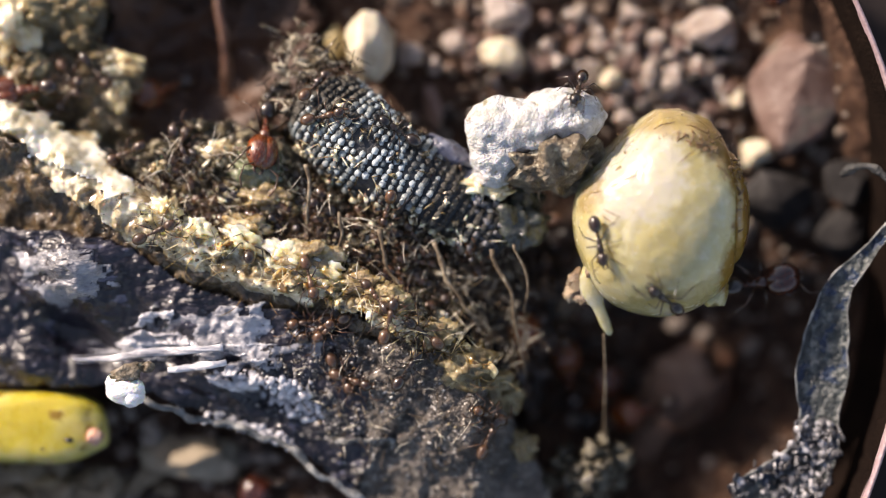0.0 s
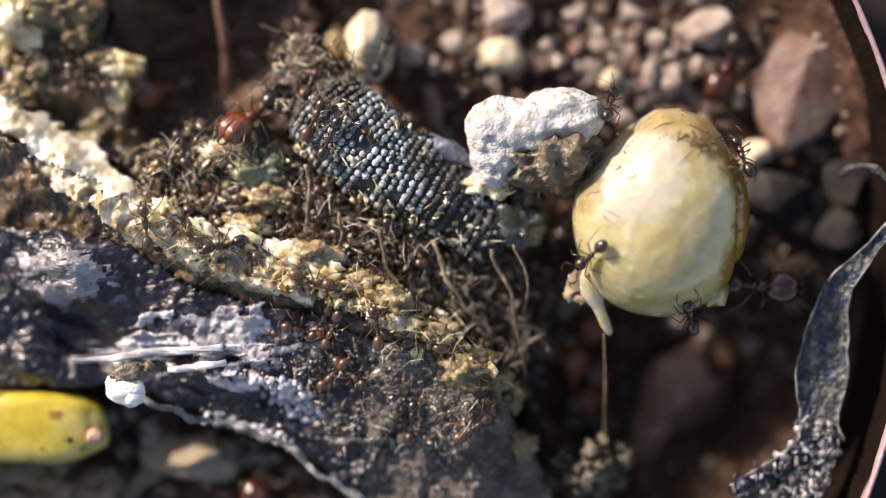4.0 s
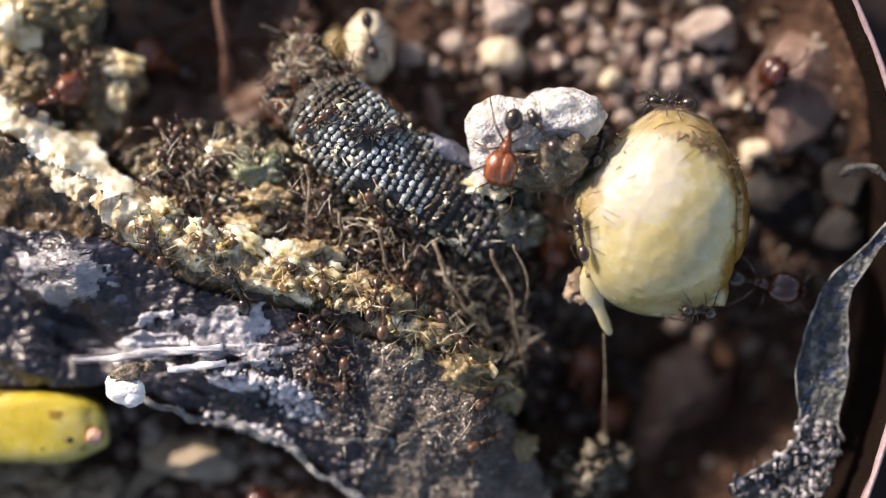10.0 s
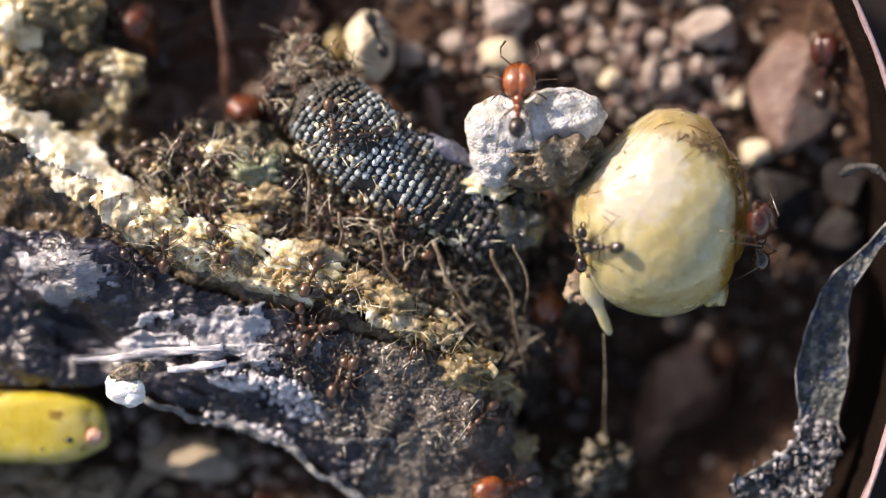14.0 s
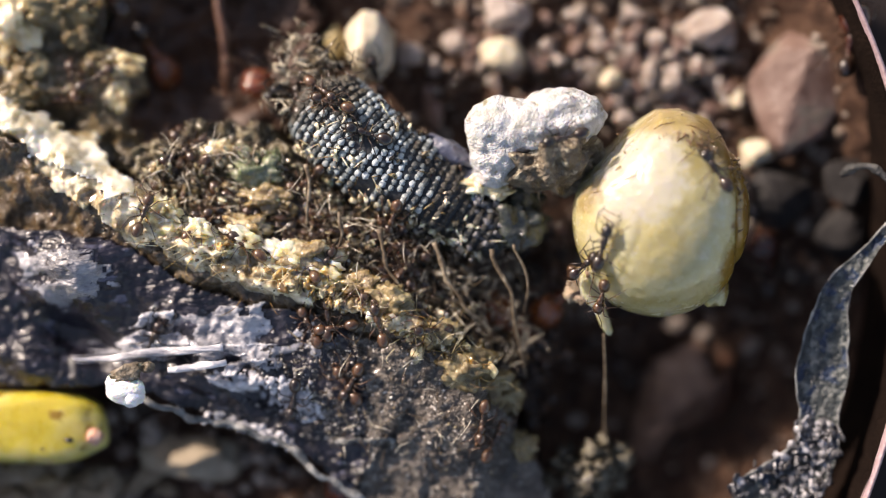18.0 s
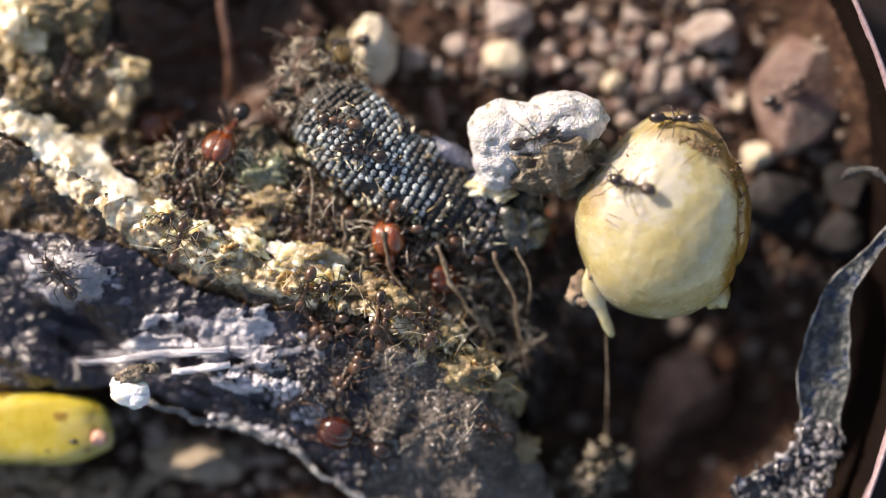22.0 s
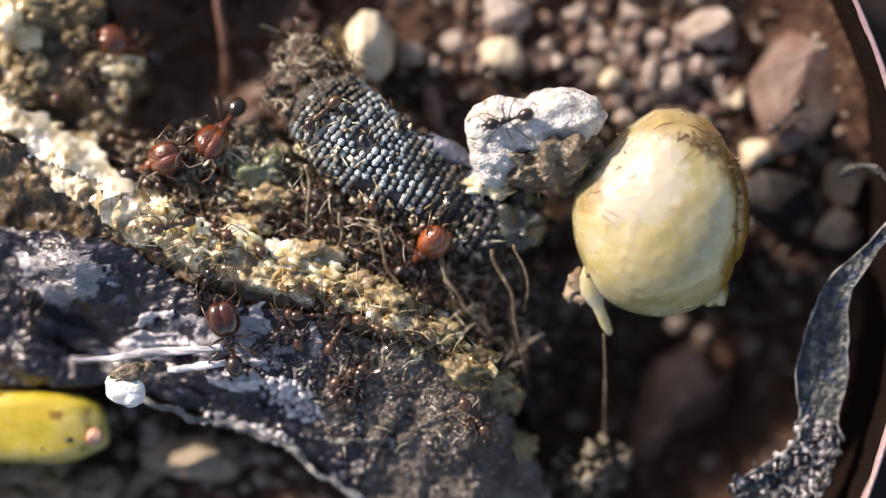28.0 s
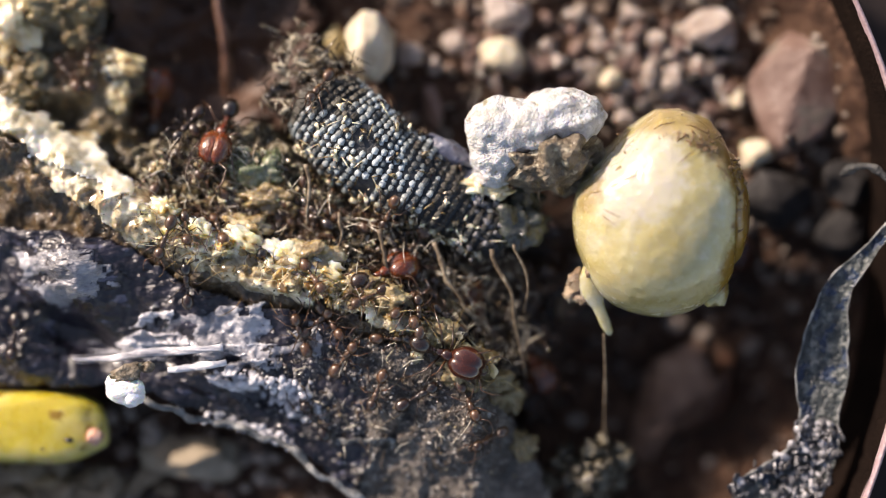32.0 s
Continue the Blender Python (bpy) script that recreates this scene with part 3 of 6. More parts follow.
# thin pale sheets added over the hide where its sheen is brightest
for outline, s in (([(-12.3, -2.85), (-10.0, -2.35), (-7.4, -2.4), (-5.2, -3.1), (-4.9, -4.2), (-6.7, -4.75), (-8.9, -4.5), (-12.0, -4.3)], 21), ([(-17.0, 0.2), (-14.6, 0.3), (-13.4, -0.4), (-13.6, -1.6), (-15.4, -2.0), (-17.0, -1.2)], 23)):
    part("sheen_sheet", sheet(outline, lambda x, y: hide_z(x, y) + 0.05 + 0.22 * fbm(x * 0.7, y * 1.5, 0.8, 95, 3), 0.08, 0.25, 0.9, s), sheen_mat, lizard, "bluish white sheen of the hide, painted on a thin sheet")

# pale beaded border where the hide ends
border = smooth_path([(-11.89, -5.96, 1.5), (-10.22, -6.62, 1.4), (-8.20, -7.11, 1.4), (-6.40, -7.82, 1.3), (-5.06, -8.90, 1.2), (-3.26, -10.05, 1), (-1.91, -11.10, 0.8)], 70)
border_radius = [0.15 + 0.12 * noise.noise(p * 2.3) for p in border]
part("hide_border", tube([p + Vector((0.2 * noise.noise(p * 1.1), 0.2 * noise.noise(p * 1.6 + Vector((5, 0, 0))), 0.2 * noise.noise(p * 2.0))) for p in border], border_radius, 8, 0.7), pale_edge, lizard, "bluish pale edge of the hide")

# the scaly limb: a bent tube set with rows of bead scales
LIMB = smooth_path([(-5.45, 6.22, 0.5), (-4.17, 4.96, 1), (-2.35, 3.41, 1.1), (0.14, 1.83, 1), (2.41, 0.36, 0.6)], 40)
LIMB_R = [(0.25 + 0.75 * math.sin(min(1, i / 8) * math.pi / 2)) * 1.5 * (1 + 0.03 * math.sin(i * 1.1 + 0.8)) + 0.45 * math.sin(math.pi * min(1, i / 30)) - 0.6 * max(0, (i - 28) / 12) for i in range(40)]
limb = part("scaly_limb", tube([p + Vector((0, 0, 0.05 * noise.noise(p * 2))) for p in LIMB], LIMB_R, 22), scale_base, lizard, "dark limb with rows of grey bead scales")
SUPPORTS.append(limb)
beads = []
for m in (scale_mat, scale_pale, scale_dirty):
    bead = bpy.data.meshes.new("scale")
    bv, bf = ball((0, 0, 0), (0.145, 0.165, 0.12), 2, 0.3, 1.5, len(beads))
    bead.from_pydata([(a * MM, b * MM, c * MM) for a, b, c in bv], [], bf)
    bead.polygons.foreach_set("use_smooth", [True] * len(bead.polygons))
    bead.materials.append(m)
    beads.append(bead)
for row in range(33):
    pos = 0.1 + row * 1.1
    i = int(pos)
    f = pos - i
    centre = LIMB[i].lerp(LIMB[i + 1], f)
    radius = LIMB_R[i] * (1 - f) + LIMB_R[i + 1] * f
    fwd = (LIMB[i + 1] - LIMB[max(i - 1, 0)]).normalized()
    side = Vector((-fwd.y, fwd.x, 0)).normalized()
    over = fwd.cross(side).normalized()
    for col in range(-8, 10 if row < 10 else 8):
        th = (col + 0.5 * (row % 2)) * 0.152 + 0.1 + 0.05 * noise.noise(Vector((row * 3.7, col * 2.9, 0.5)))
        nrm = side * math.sin(th) + over * math.cos(th)
        if row > 12 and noise.noise(centre * 1.1 + nrm * 1.7) < -0.46:
            continue
        q = centre + nrm * (radius + 0.03 + 0.05 * noise.noise(centre * 0.9 + nrm * 1.4)) + fwd * 0.08 * noise.noise(Vector((row * 2.3, col * 4.1, 7.5)))
        rot = Matrix((fwd, nrm.cross(fwd), nrm)).transposed().to_4x4()
        patch = noise.noise(q * 0.55) + 0.5 * noise.noise(q * 2.1) - (0.4 if row < 8 else 0.35 if row > 24 else 0.0) + (0.1 if th > 0.2 and 9 < row < 23 else 0)
        ob = new("scale", beads[1 if patch > 0.22 else 2 if patch < -0.2 else 0])
        ob.parent = limb
        k = 0.9 + 0.35 * noise.noise(q * 2.7)
        ob.matrix_basis = Matrix.Translation(q * MM) @ rot @ Matrix.Diagonal((k, k, k, 1))

limb_dirt = []
for i in range(260):
    k = rng.uniform(1, 37)
    c, r = LIMB[int(k)], LIMB_R[int(k)]
    fwd = (LIMB[int(k) + 1] - LIMB[int(k)]).normalized()
    side = Vector((-fwd.y, fwd.x, 0)).normalized()
    th = rng.gauss(-0.95, 0.3) if i % 3 else rng.uniform(-1.2, 1.3)
    q = c + (side * math.sin(th) + Vector((0, 0, math.cos(th)))) * (r + 0.1) + fwd * rng.uniform(0, 0.25)
    s = rng.uniform(0.04, 0.17)
    if i % 4 == 0:
        w = rng.uniform(0, 6.28)
        e = q + Vector((math.cos(w), math.sin(w), rng.uniform(0, 0.4))) * rng.uniform(0.3, 0.9)
        limb_dirt.append(tube([q, (q + e) / 2 + Vector((0, 0, 0.1)), e], [0.03, 0.026, 0.01], 4))
    else:
        limb_dirt.append(ball(q, (s * 1.4, s, s * 0.5), 2, 0.9, 1.7, i * 0.31, (rng.random() * 6, rng.random() * 6, rng.random() * 6)))
tagged(part("limb_dirt", join(*limb_dirt), shard_mat, lizard, "crumbs and fibres stuck to the limb"), kind="stuff")
part("bare_skin", join(ball((0.14, 3.80, 1.4), (1.2, 0.55, 0.7), 3, 0.3, 1.5, 5, (0, 0, -0.5)), ball((1.04, 2.73, 1.3), (0.7, 0.6, 0.6), 3, 0.4, 1.6, 6)), indigo_skin, lizard, "indigo-blue bare skin fold")
part("gut_lobe", ball((2.89, 1.26, 1.2), (1.1, 1.15, 0.8), 4, 0.6, 1.8, 7), olive_mat, lizard, "dull green gut lobe")
part("gut_lobe", ball((-7.23, 3.17, 1.6), (1.1, 0.7, 0.6), 4, 0.7, 1.6, 8), green_mat, lizard, "blue-green wet gut lobe")
part("gut_lobe", ball((-6.86, 2.00, 1.7), (0.95, 0.5, 0.45), 4, 0.7, 1.7, 9), amber_mat, lizard, "amber wet gut lobe")
part("gut_lobe", ball((-7.84, 0.73, 2.2), (0.9, 0.55, 0.6), 4, 0.6, 1.6, 11), amber_mat, lizard, "amber wet gut lobe")
part("gut_lobe", ball((-5.30, -0.24, 2.5), (1.0, 0.6, 0.6), 4, 0.6, 1.6, 12), amber_mat, lizard, "amber wet gut lobe")
part("gut_lobe", ball((-3.19, -1.42, 2.6), (1.0, 0.5, 0.5), 4, 0.6, 1.6, 13), amber_mat, lizard, "amber wet gut lobe")
part("membrane", ball((1.5, 2.5, 2.0), (0.6, 0.42, 0.35), 4, 0.9, 1.8, 14), tissue_mat, lizard, "cream torn membrane beside the chalky lump")
part("membrane", ball((2.3, 2.2, 2.1), (0.45, 0.2, 0.2), 4, 0.6, 1.8, 15, (0, 0, 0.4)), tissue_mat, lizard, "cream torn membrane beside the chalky lump")
skin_crumbs = []
for i in range(150):
    x, y = rng.gauss(1.2, 0.75), rng.gauss(1.3, 0.55)
    r = 0.05 + 0.11 * rng.random() ** 1.4
    skin_crumbs.append(ball((x, y, 1.9 - 0.12 * (x - 1.2) ** 2 + rng.uniform(-0.1, 0.25)), (r, r * 0.9, r * 0.7), 2, 0.6, 1.6, i * 0.27))
tagged(part("scale_debris", join(*skin_crumbs), grain_mat, lizard, "grey loose scales at the limb's end"), kind="stuff")
tangle = []
for i in range(190):
    c = Vector(rng.choice(((-5.99, 7.86, 0.8), (-5.64, 6.59, 1), (-6.30, 5.67, 1.2), (-5.09, 7.06, 0.8), (-4.14, 6.21, 1.4))))
    a = c + Vector((rng.gauss(0, 0.5), rng.gauss(0, 0.6), rng.uniform(-0.4, 0.5)))
    w, l = rng.uniform(0, 6.28), rng.uniform(0.3, 1.0)
    b = a + Vector((math.cos(w) * l, math.sin(w) * l, rng.uniform(-0.2, 0.5)))
    tangle.append(tube([a, (a + b) / 2 + Vector((rng.gauss(0, 0.15), rng.gauss(0, 0.15), 0.15)), b], [0.04, 0.032, 0.012], 5))
for i in range(40):
    c = Vector(rng.choice(((-6.01, 7.88, 0.6), (-5.65, 6.61, 0.8), (-6.32, 5.68, 1), (-5.09, 7.07, 0.7))))
    s = rng.uniform(0.08, 0.3)
    tangle.append(ball(c + Vector((rng.gauss(0, 0.6), rng.gauss(0, 0.6), rng.uniform(-0.4, 0.4))), (s * 1.4, s, s * 0.7), 2, 0.6, 1.6, i * 0.4, (rng.random() * 6, rng.random() * 6, 0)))
tagged(part("dry_tangle", join(*tangle), dark_shard, lizard, "tangle of dry limbs and crumbs at the limb's root"), kind="stuff")
part("membrane", ball((-8.97, 3.80, 1.5), (0.7, 0.5, 0.35), 4, 0.5, 1.4, 9), tissue_mat, lizard, "pale torn membrane")

for place, size, s in (((0.84, -4.59, 2.4), (0.95, 0.75, 0.6), 31), ((1.89, -5.39, 1.3), (0.8, 0.65, 0.6), 36), ((2.64, -6.00, 0.7), (0.6, 0.6, 0.5), 37), ((-2.07, -1.96, 2.9), (0.7, 0.6, 0.5), 33), ((-0.20, -3.30, 2.6), (0.7, 0.55, 0.5), 34), ((3.21, -7.96, 0.5), (0.5, 0.6, 0.4), 35)):
    part("flesh_lobe", ball(place, size, 4, 0.7, 1.6, s), ochre_mat, lizard, "ochre crumbling lobe of flesh")

# strips of pale tendon on the hide, and fine fibres
for outline, rise, s in (([(-13.2, -4.1), (-12.6, -3.35), (-11.6, -3.25), (-10.2, -3.45), (-9.4, -3.75), (-10.6, -4.0), (-12.0, -4.2)], 0.16, 1),
                         ([(-8.81, -4.74), (-6.93, -4.28), (-6.84, -4.52), (-8.70, -5.05)], 0.2, 3), ([(-9.48, -5.02), (-7.17, -5.25), (-7.22, -5.69), (-8.93, -5.55)], 0.16, 4),
                         ([(-12.74, -3.10), (-11.75, -2.62), (-10.25, -2.62), (-10.65, -2.95)], 0.15, 5), ([(-4.44, -7.61), (-3.21, -7.52), (-2.01, -7.66), (-2.10, -7.88), (-4.11, -7.88)], 0.15, 6)):
    part("tendon", sheet(outline, lambda x, y: hide_z(x, y) + 0.9 * rise + 0.3 * fbm(x * 0.35, y * 2.6, 1.1, 33), 0.055, 0.4, 0.3, 40 + s), pale_edge if s == 6 else straw_mat, lizard, "grey dried strip of tendon" if s == 6 else "white dried strip of tendon")
for knots, wide in (([(-14.6, -4.35), (-13.2, -4.3), (-11.8, -4.12), (-10.2, -3.98), (-8.6, -3.86)], (0.03, 0.12, 0.2, 0.16, 0.12)), ([(-10.8, -4.78), (-9.7, -4.62), (-8.5, -4.42)], (0.1, 0.16, 0.13))):
    pts = smooth_path([(x, y, 0) for x, y in knots], 26)
    broad = [wide[min(int(i / 25 * (len(wide) - 1)), len(wide) - 2)] for i in range(26)]
    broad = [w + (wide[min(int(i / 25 * (len(wide) - 1)) + 1, len(wide) - 1)] - w) * (i / 25 * (len(wide) - 1) % 1) for i, w in enumerate(broad)]
    part("tendon", tube([(p.x, p.y + 0.05 * noise.noise(p * 1.5), hide_z(p.x, p.y) * 0.35 + 2.0) for p in pts], [w * (1 + 0.3 * noise.noise(p * 3)) for w, p in zip(broad, pts)], 8, 0.45), straw_mat, lizard, "straight pale dried tendon over the hide")
for i in range(14):
    a = Vector((-15.32, -4.17, 2.8)).lerp(Vector((-8.45, -3.94, 3)), rng.random())
    l = rng.uniform(0.6, 2.2)
    pts = []
    for k in range(9):
        x, y = a.x + l * k / 8, a.y + 0.35 * (i % 5 - 2) * 0.5 + 0.12 * noise.noise(Vector((i * 3.1, k * 0.4, 0)))
        pts.append((x, y, hide_z(x, y) + 0.08))
    part("tendon", tube(pts, [0.02, 0.035, 0.04, 0.045, 0.04, 0.04, 0.03, 0.02, 0.01], 5), straw_mat, lizard, "pale frayed dried fibre")

# torn scraps of flesh along the edge


def along_ridge(u):
    k = u * (len(RIDGE) - 1)
    i = min(int(k), len(RIDGE) - 2)
    return Vector(RIDGE[i]).lerp(Vector(RIDGE[i + 1]), k - i)


scraps = []
for i in range(34):
    u = rng.uniform(0.3, 0.86)
    c = along_ridge(u)
    spread = 0.55 if u > 0.3 else 0.9
    x, y = c.x + rng.gauss(0.1, spread) , c.y + rng.gauss(0.25, spread * 0.7)
    d, _ = from_ridge(x, y)
    z = (rim_z(x, y) if abs(d) < 0.7 else litter_z(x, y) if d > 0 else hide_z(x, y))
    s = rng.uniform(0.05, 0.2)
    scraps.append(ball((x, y, z + s * 0.3), (s * rng.uniform(0.6, 1.6), s * rng.uniform(0.6, 1.3), s * rng.uniform(0.4, 1.0)), 3, 1.1, 2.2, i * 0.37, (rng.random() * 6, rng.random() * 6, rng.random() * 6)))
tagged(part("flesh_debris", join(*scraps), clump_mat, lizard, "crumbs of cream flesh"), kind="stuff")

flakes = []
for i in range(45):
    c = along_ridge(rng.uniform(0.32, 0.85))
    x, y = c.x + rng.gauss(0.05, 0.5), c.y + rng.gauss(0.1, 0.45)
    d, _ = from_ridge(x, y)
    z = rim_z(x, y) if abs(d) < 0.7 else litter_z(x, y) if d > 0 else hide_z(x, y)
    s = rng.uniform(0.08, 0.26)
    flakes.append(ball((x, y, z + s * 0.5), (s * 1.5, s, s * 0.16), 2, 0.9, 1.6, i * 0.29, (rng.gauss(0, 0.8), rng.gauss(0, 0.8), rng.random() * 6)))
tagged(part("torn_membrane", join(*flakes), clump_mat, lizard, "thin ragged flakes of pale membrane"), kind="stuff")

threads = []
for i in range(120):
    u = rng.uniform(0.3, 0.88)
    c = along_ridge(u)
    x, y = c.x + rng.gauss(0.0, 0.5), c.y + rng.gauss(0.0, 0.5)
    d, _ = from_ridge(x, y)
    z = rim_z(x, y) if abs(d) < 0.7 else litter_z(x, y) if d > 0 else hide_z(x, y)
    w, l = rng.uniform(0, 6.28), rng.uniform(0.4, 1.3)
    a = Vector((x, y, z))
    b = a + Vector((math.cos(w), math.sin(w), rng.uniform(0, 0.5))) * l
    mid = (a + b) / 2 + Vector((rng.gauss(0, 0.2), rng.gauss(0, 0.2), 0.15))
    threads.append(tube(smooth_path([a, mid, b], 7), [0.02, 0.02, 0.018, 0.016, 0.014, 0.01, 0.006], 5))
tagged(part("thread_fuzz", join(*threads), clump_mat, lizard, "torn cream threads of flesh"), kind="stuff")

# chewed shards, crumbs and bristles in the belly
gold, dark, bristles = [], [], []
DUSTED = [(-6.74, -4.41), (-2.73, -3.72), (0.57, -4.38), (2.35, -6.07), (4.49, -10.02), (-3.21, -10.02), (-5.00, -7.12)]
BELLY = [(-12.48, 2.48), (-10.88, 4.07), (-7.95, 4.29), (-5.00, 2.92), (-3.21, 1.36), (0.36, 0.69), (3.31, -0.54), (3.67, -3.63), (2.40, -5.41), (-0.09, -3.55), (-5.00, -1.32), (-10.80, 0.47)]
while len(gold) + len(dark) < 2300:
    x, y = rng.uniform(-13, 5), rng.uniform(-6, 4)
    if not inside(x, y, BELLY) or (x > 0.3 and rng.random() < 0.95):
        continue
    z = litter_z(x, y)
    s = 0.04 + 0.14 * rng.random() ** 1.6
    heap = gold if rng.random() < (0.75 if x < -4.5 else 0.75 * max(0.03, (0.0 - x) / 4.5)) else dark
    heap.append(ball((x, y, z + rng.uniform(0.05, 0.6)), (s * rng.uniform(0.7, 1.7), s * rng.uniform(0.5, 1.1), s * rng.uniform(0.12, 0.4)), 2, 0.8, 1.7, len(heap) * 0.41,
                       (rng.random() * 6, rng.random() * 6, rng.random() * 6)))
while len(bristles) < 1000:
    x, y = rng.uniform(-13, 6), rng.uniform(-8, 5)
    if inside(x, y, BELLY) and rng.random() < 0.55:
        z = litter_z(x, y) + rng.uniform(0.1, 0.6)
    elif inside(x, y, DUSTED) and rng.random() < 0.14:
        z = hide_z(x, y)
    else:
        continue
    w, l = rng.uniform(0, 6.28), rng.uniform(0.3, 1.1)
    up = rng.uniform(0.1, 0.9)
    bend = Vector((rng.gauss(0, 0.1), rng.gauss(0, 0.1), rng.uniform(0, 0.15)))
    a = Vector((x, y, z))
    b = a + Vector((math.cos(w), math.sin(w), up)) * l
    bristles.append(tube(smooth_path([a, (a + b) / 2 + bend, b], 5), [0.017, 0.02, 0.018, 0.012, 0.005], 4))
tagged(part("chewed_litter", join(*gold), shard_mat, lizard, "chewed golden brown litter"), kind="stuff")
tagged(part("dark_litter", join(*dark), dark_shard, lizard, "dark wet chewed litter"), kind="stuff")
tagged(part("fibre_fuzz", join(*bristles), bristle_mat, lizard, "fine pale bristles and broken legs"), kind="stuff")
grains = []
GRANULAR = [(-10.05, -2.63), (-6.72, -2.63), (-2.73, -3.72), (-2.09, -5.75), (-3.21, -8.01), (-6.33, -7.33), (-8.56, -6.55), (-7.86, -5.30)]
while len(grains) < 4200:
    x, y = rng.uniform(-8, 5), rng.uniform(-11, -3)
    if not (inside(x, y, DUSTED) or (inside(x, y, GRANULAR) and rng.random() < 0.3)) or fbm(x, y, 0.8, 17, 3) < -0.18:
        continue
    s = 0.018 + 0.06 * rng.random() ** 3
    grains.append(ball((x, y, hide_z(x, y) + s * 0.5), (s, s * rng.uniform(0.6, 1.2), s * rng.uniform(0.5, 1)), 1, 0.3, 1.5, len(grains) * 0.3))
tagged(part("sand_dust", join(*grains), granule_mat, lizard, "sand grains stuck to the flank"), kind="stuff")

crumbs = []
CRUST = ((Vector((-8.6, -4.85, 0)), Vector((-5.3, -5.7, 0))), (Vector((-9.3, -6.7, 0)), Vector((-6.2, -7.75, 0))), (Vector((-6.9, -5.7, 0)), Vector((-4.9, -6.5, 0))))
for i in range(360):
    a, b = CRUST[i % 3]
    q = a.lerp(b, rng.random())
    x, y = q.x + rng.gauss(0, 0.25), q.y + rng.gauss(0, 0.28 if i % 3 == 2 else 0.13)
    s = 0.03 + 0.12 * rng.random() ** 1.6
    crumbs.append(ball((x, y, hide_z(x, y) + s * 0.4), (s * 1.3, s, s * 0.8), 2, 0.6, 1.6, i * 0.3, (0, 0, rng.random() * 6)))
tagged(part("white_crust", join(*crumbs), straw_mat, lizard, "bluish white crystals on the hide"), kind="stuff")

# small glossy beads added over litter, edge and flank to catch sun glints
wet = []
while len(wet) < 1500:
    x, y = rng.uniform(-17, 5), rng.uniform(-10, 7)
    d, u = from_ridge(x, y)
    if inside(x, y, BELLY):
        z = litter_z(x, y) + rng.uniform(0.1, 0.6)
    elif abs(d) < 1.0 and 0.25 < u < 0.85 and rng.random() < 0.5:
        z = rim_z(x, y)
    elif inside(x, y, DUSTED) and rng.random() < 0.3:
        z = hide_z(x, y)
    else:
        continue
    s = 0.02 + 0.06 * rng.random() ** 2
    wet.append(ball((x, y, z + s * 0.6), (s * 1.2, s, s * 0.8), 2, 0.3, 1.4, len(wet) * 0.3))
tagged(part("moisture", join(*wet), glint_mat, lizard, "tiny glossy beads added for the glints of wet litter"), kind="stuff")
for place, size, s in (((-7.76, 0.29, 2.9), (0.75, 0.4, 0.4), 51), ((-6.08, -0.24, 2.9), (0.8, 0.45, 0.4), 52), ((-4.61, -0.90, 2.9), (0.7, 0.4, 0.4), 53), ((-9.56, 0.73, 2.9), (0.6, 0.4, 0.4), 54), ((-3.18, -1.63, 2.8), (0.6, 0.35, 0.35), 55), ((-10.87, 1.52, 3), (0.6, 0.4, 0.4), 56)):
    part("membrane", ball((place[0], place[1], place[2] - 0.2), (size[0], size[1], size[2] * 0.8), 4, 0.8, 1.9, s, (0, 0, -0.5)), jelly_mat, lizard, "wet golden lobe of membrane")

# soft golden nodules of flesh between the torn edge and the limb
for i in range(110):
    u = rng.uniform(0.2, 0.74)
    c = along_ridge(u)
    off = rng.uniform(0.7, 2.6) if u < 0.5 else rng.uniform(0.6, 1.4)
    x, y = c.x + 0.45 * off + rng.gauss(0, 0.3), c.y + 0.85 * off + rng.gauss(0, 0.3)
    if not inside(x, y, BELLY):
        continue
    r = 0.1 + 0.24 * rng.random() ** 1.5
    part("flesh_nodule", ball((x, y, litter_z(x, y) + 0.3 + 0.4 * r), (r * rng.uniform(0.8, 1.5), r * rng.uniform(0.7, 1.1), r * 0.7), 3, 1.0, 1.9, 70 + i, (0, 0, rng.random() * 3)), rng.choice((amber_mat, amber_mat, edge_mat, clump_mat, green_mat, ochre_mat)), lizard)

# bones and twigs that stick out of the belly
for knots, r in (([(-0.42, 0.13, 2.2), (0.1, -1.1, 2.0), (1.0, -2.3, 1.7), (1.61, -3.35, 1.2)], 0.19), ([(1.92, 0.02, 2.2), (2.5, -1.5, 1.9), (2.8, -3.0, 1.5), (3.44, -5.10, 0.6)], 0.17), ([(-2.53, 0.80, 2.6), (-2.30, -0.42, 2.5), (-1.76, -1.65, 2.3)], 0.16),
                 ([(-5.29, 3.34, 2.6), (-5.34, 2.24, 2.5), (-5.43, 0.91, 2.2)], 0.14), ([(-4.07, 1.57, 2.6), (-3.97, 0.47, 2.4), (-4.10, -0.53, 2.2)], 0.13), ([(2.9, 0.0, 2.2), (3.35, -1.6, 1.8), (3.25, -2.6, 1.2)], 0.09), ([(3.67, 2.90, 2.6), (3.79, 2.24, 2.5), (4.03, 1.69, 2.2)], 0.08)):
    pts = smooth_path(knots, 12)
    bone = link_mesh("rib_splinter", tube([p + Vector((0.3 * noise.noise(p * 0.9), 0.3 * noise.noise(p * 0.9 + Vector((9, 0, 0))), 0)) for p in pts], [0.6 * r * (1 - 0.5 * i / 11 + 0.5 * noise.noise(p * 3)) for i, p in enumerate(pts)], 8), twig_mat)
    tagged(bone, "thin brown rib splinter sticking out of the litter", "bone splinter", "rib splinters")
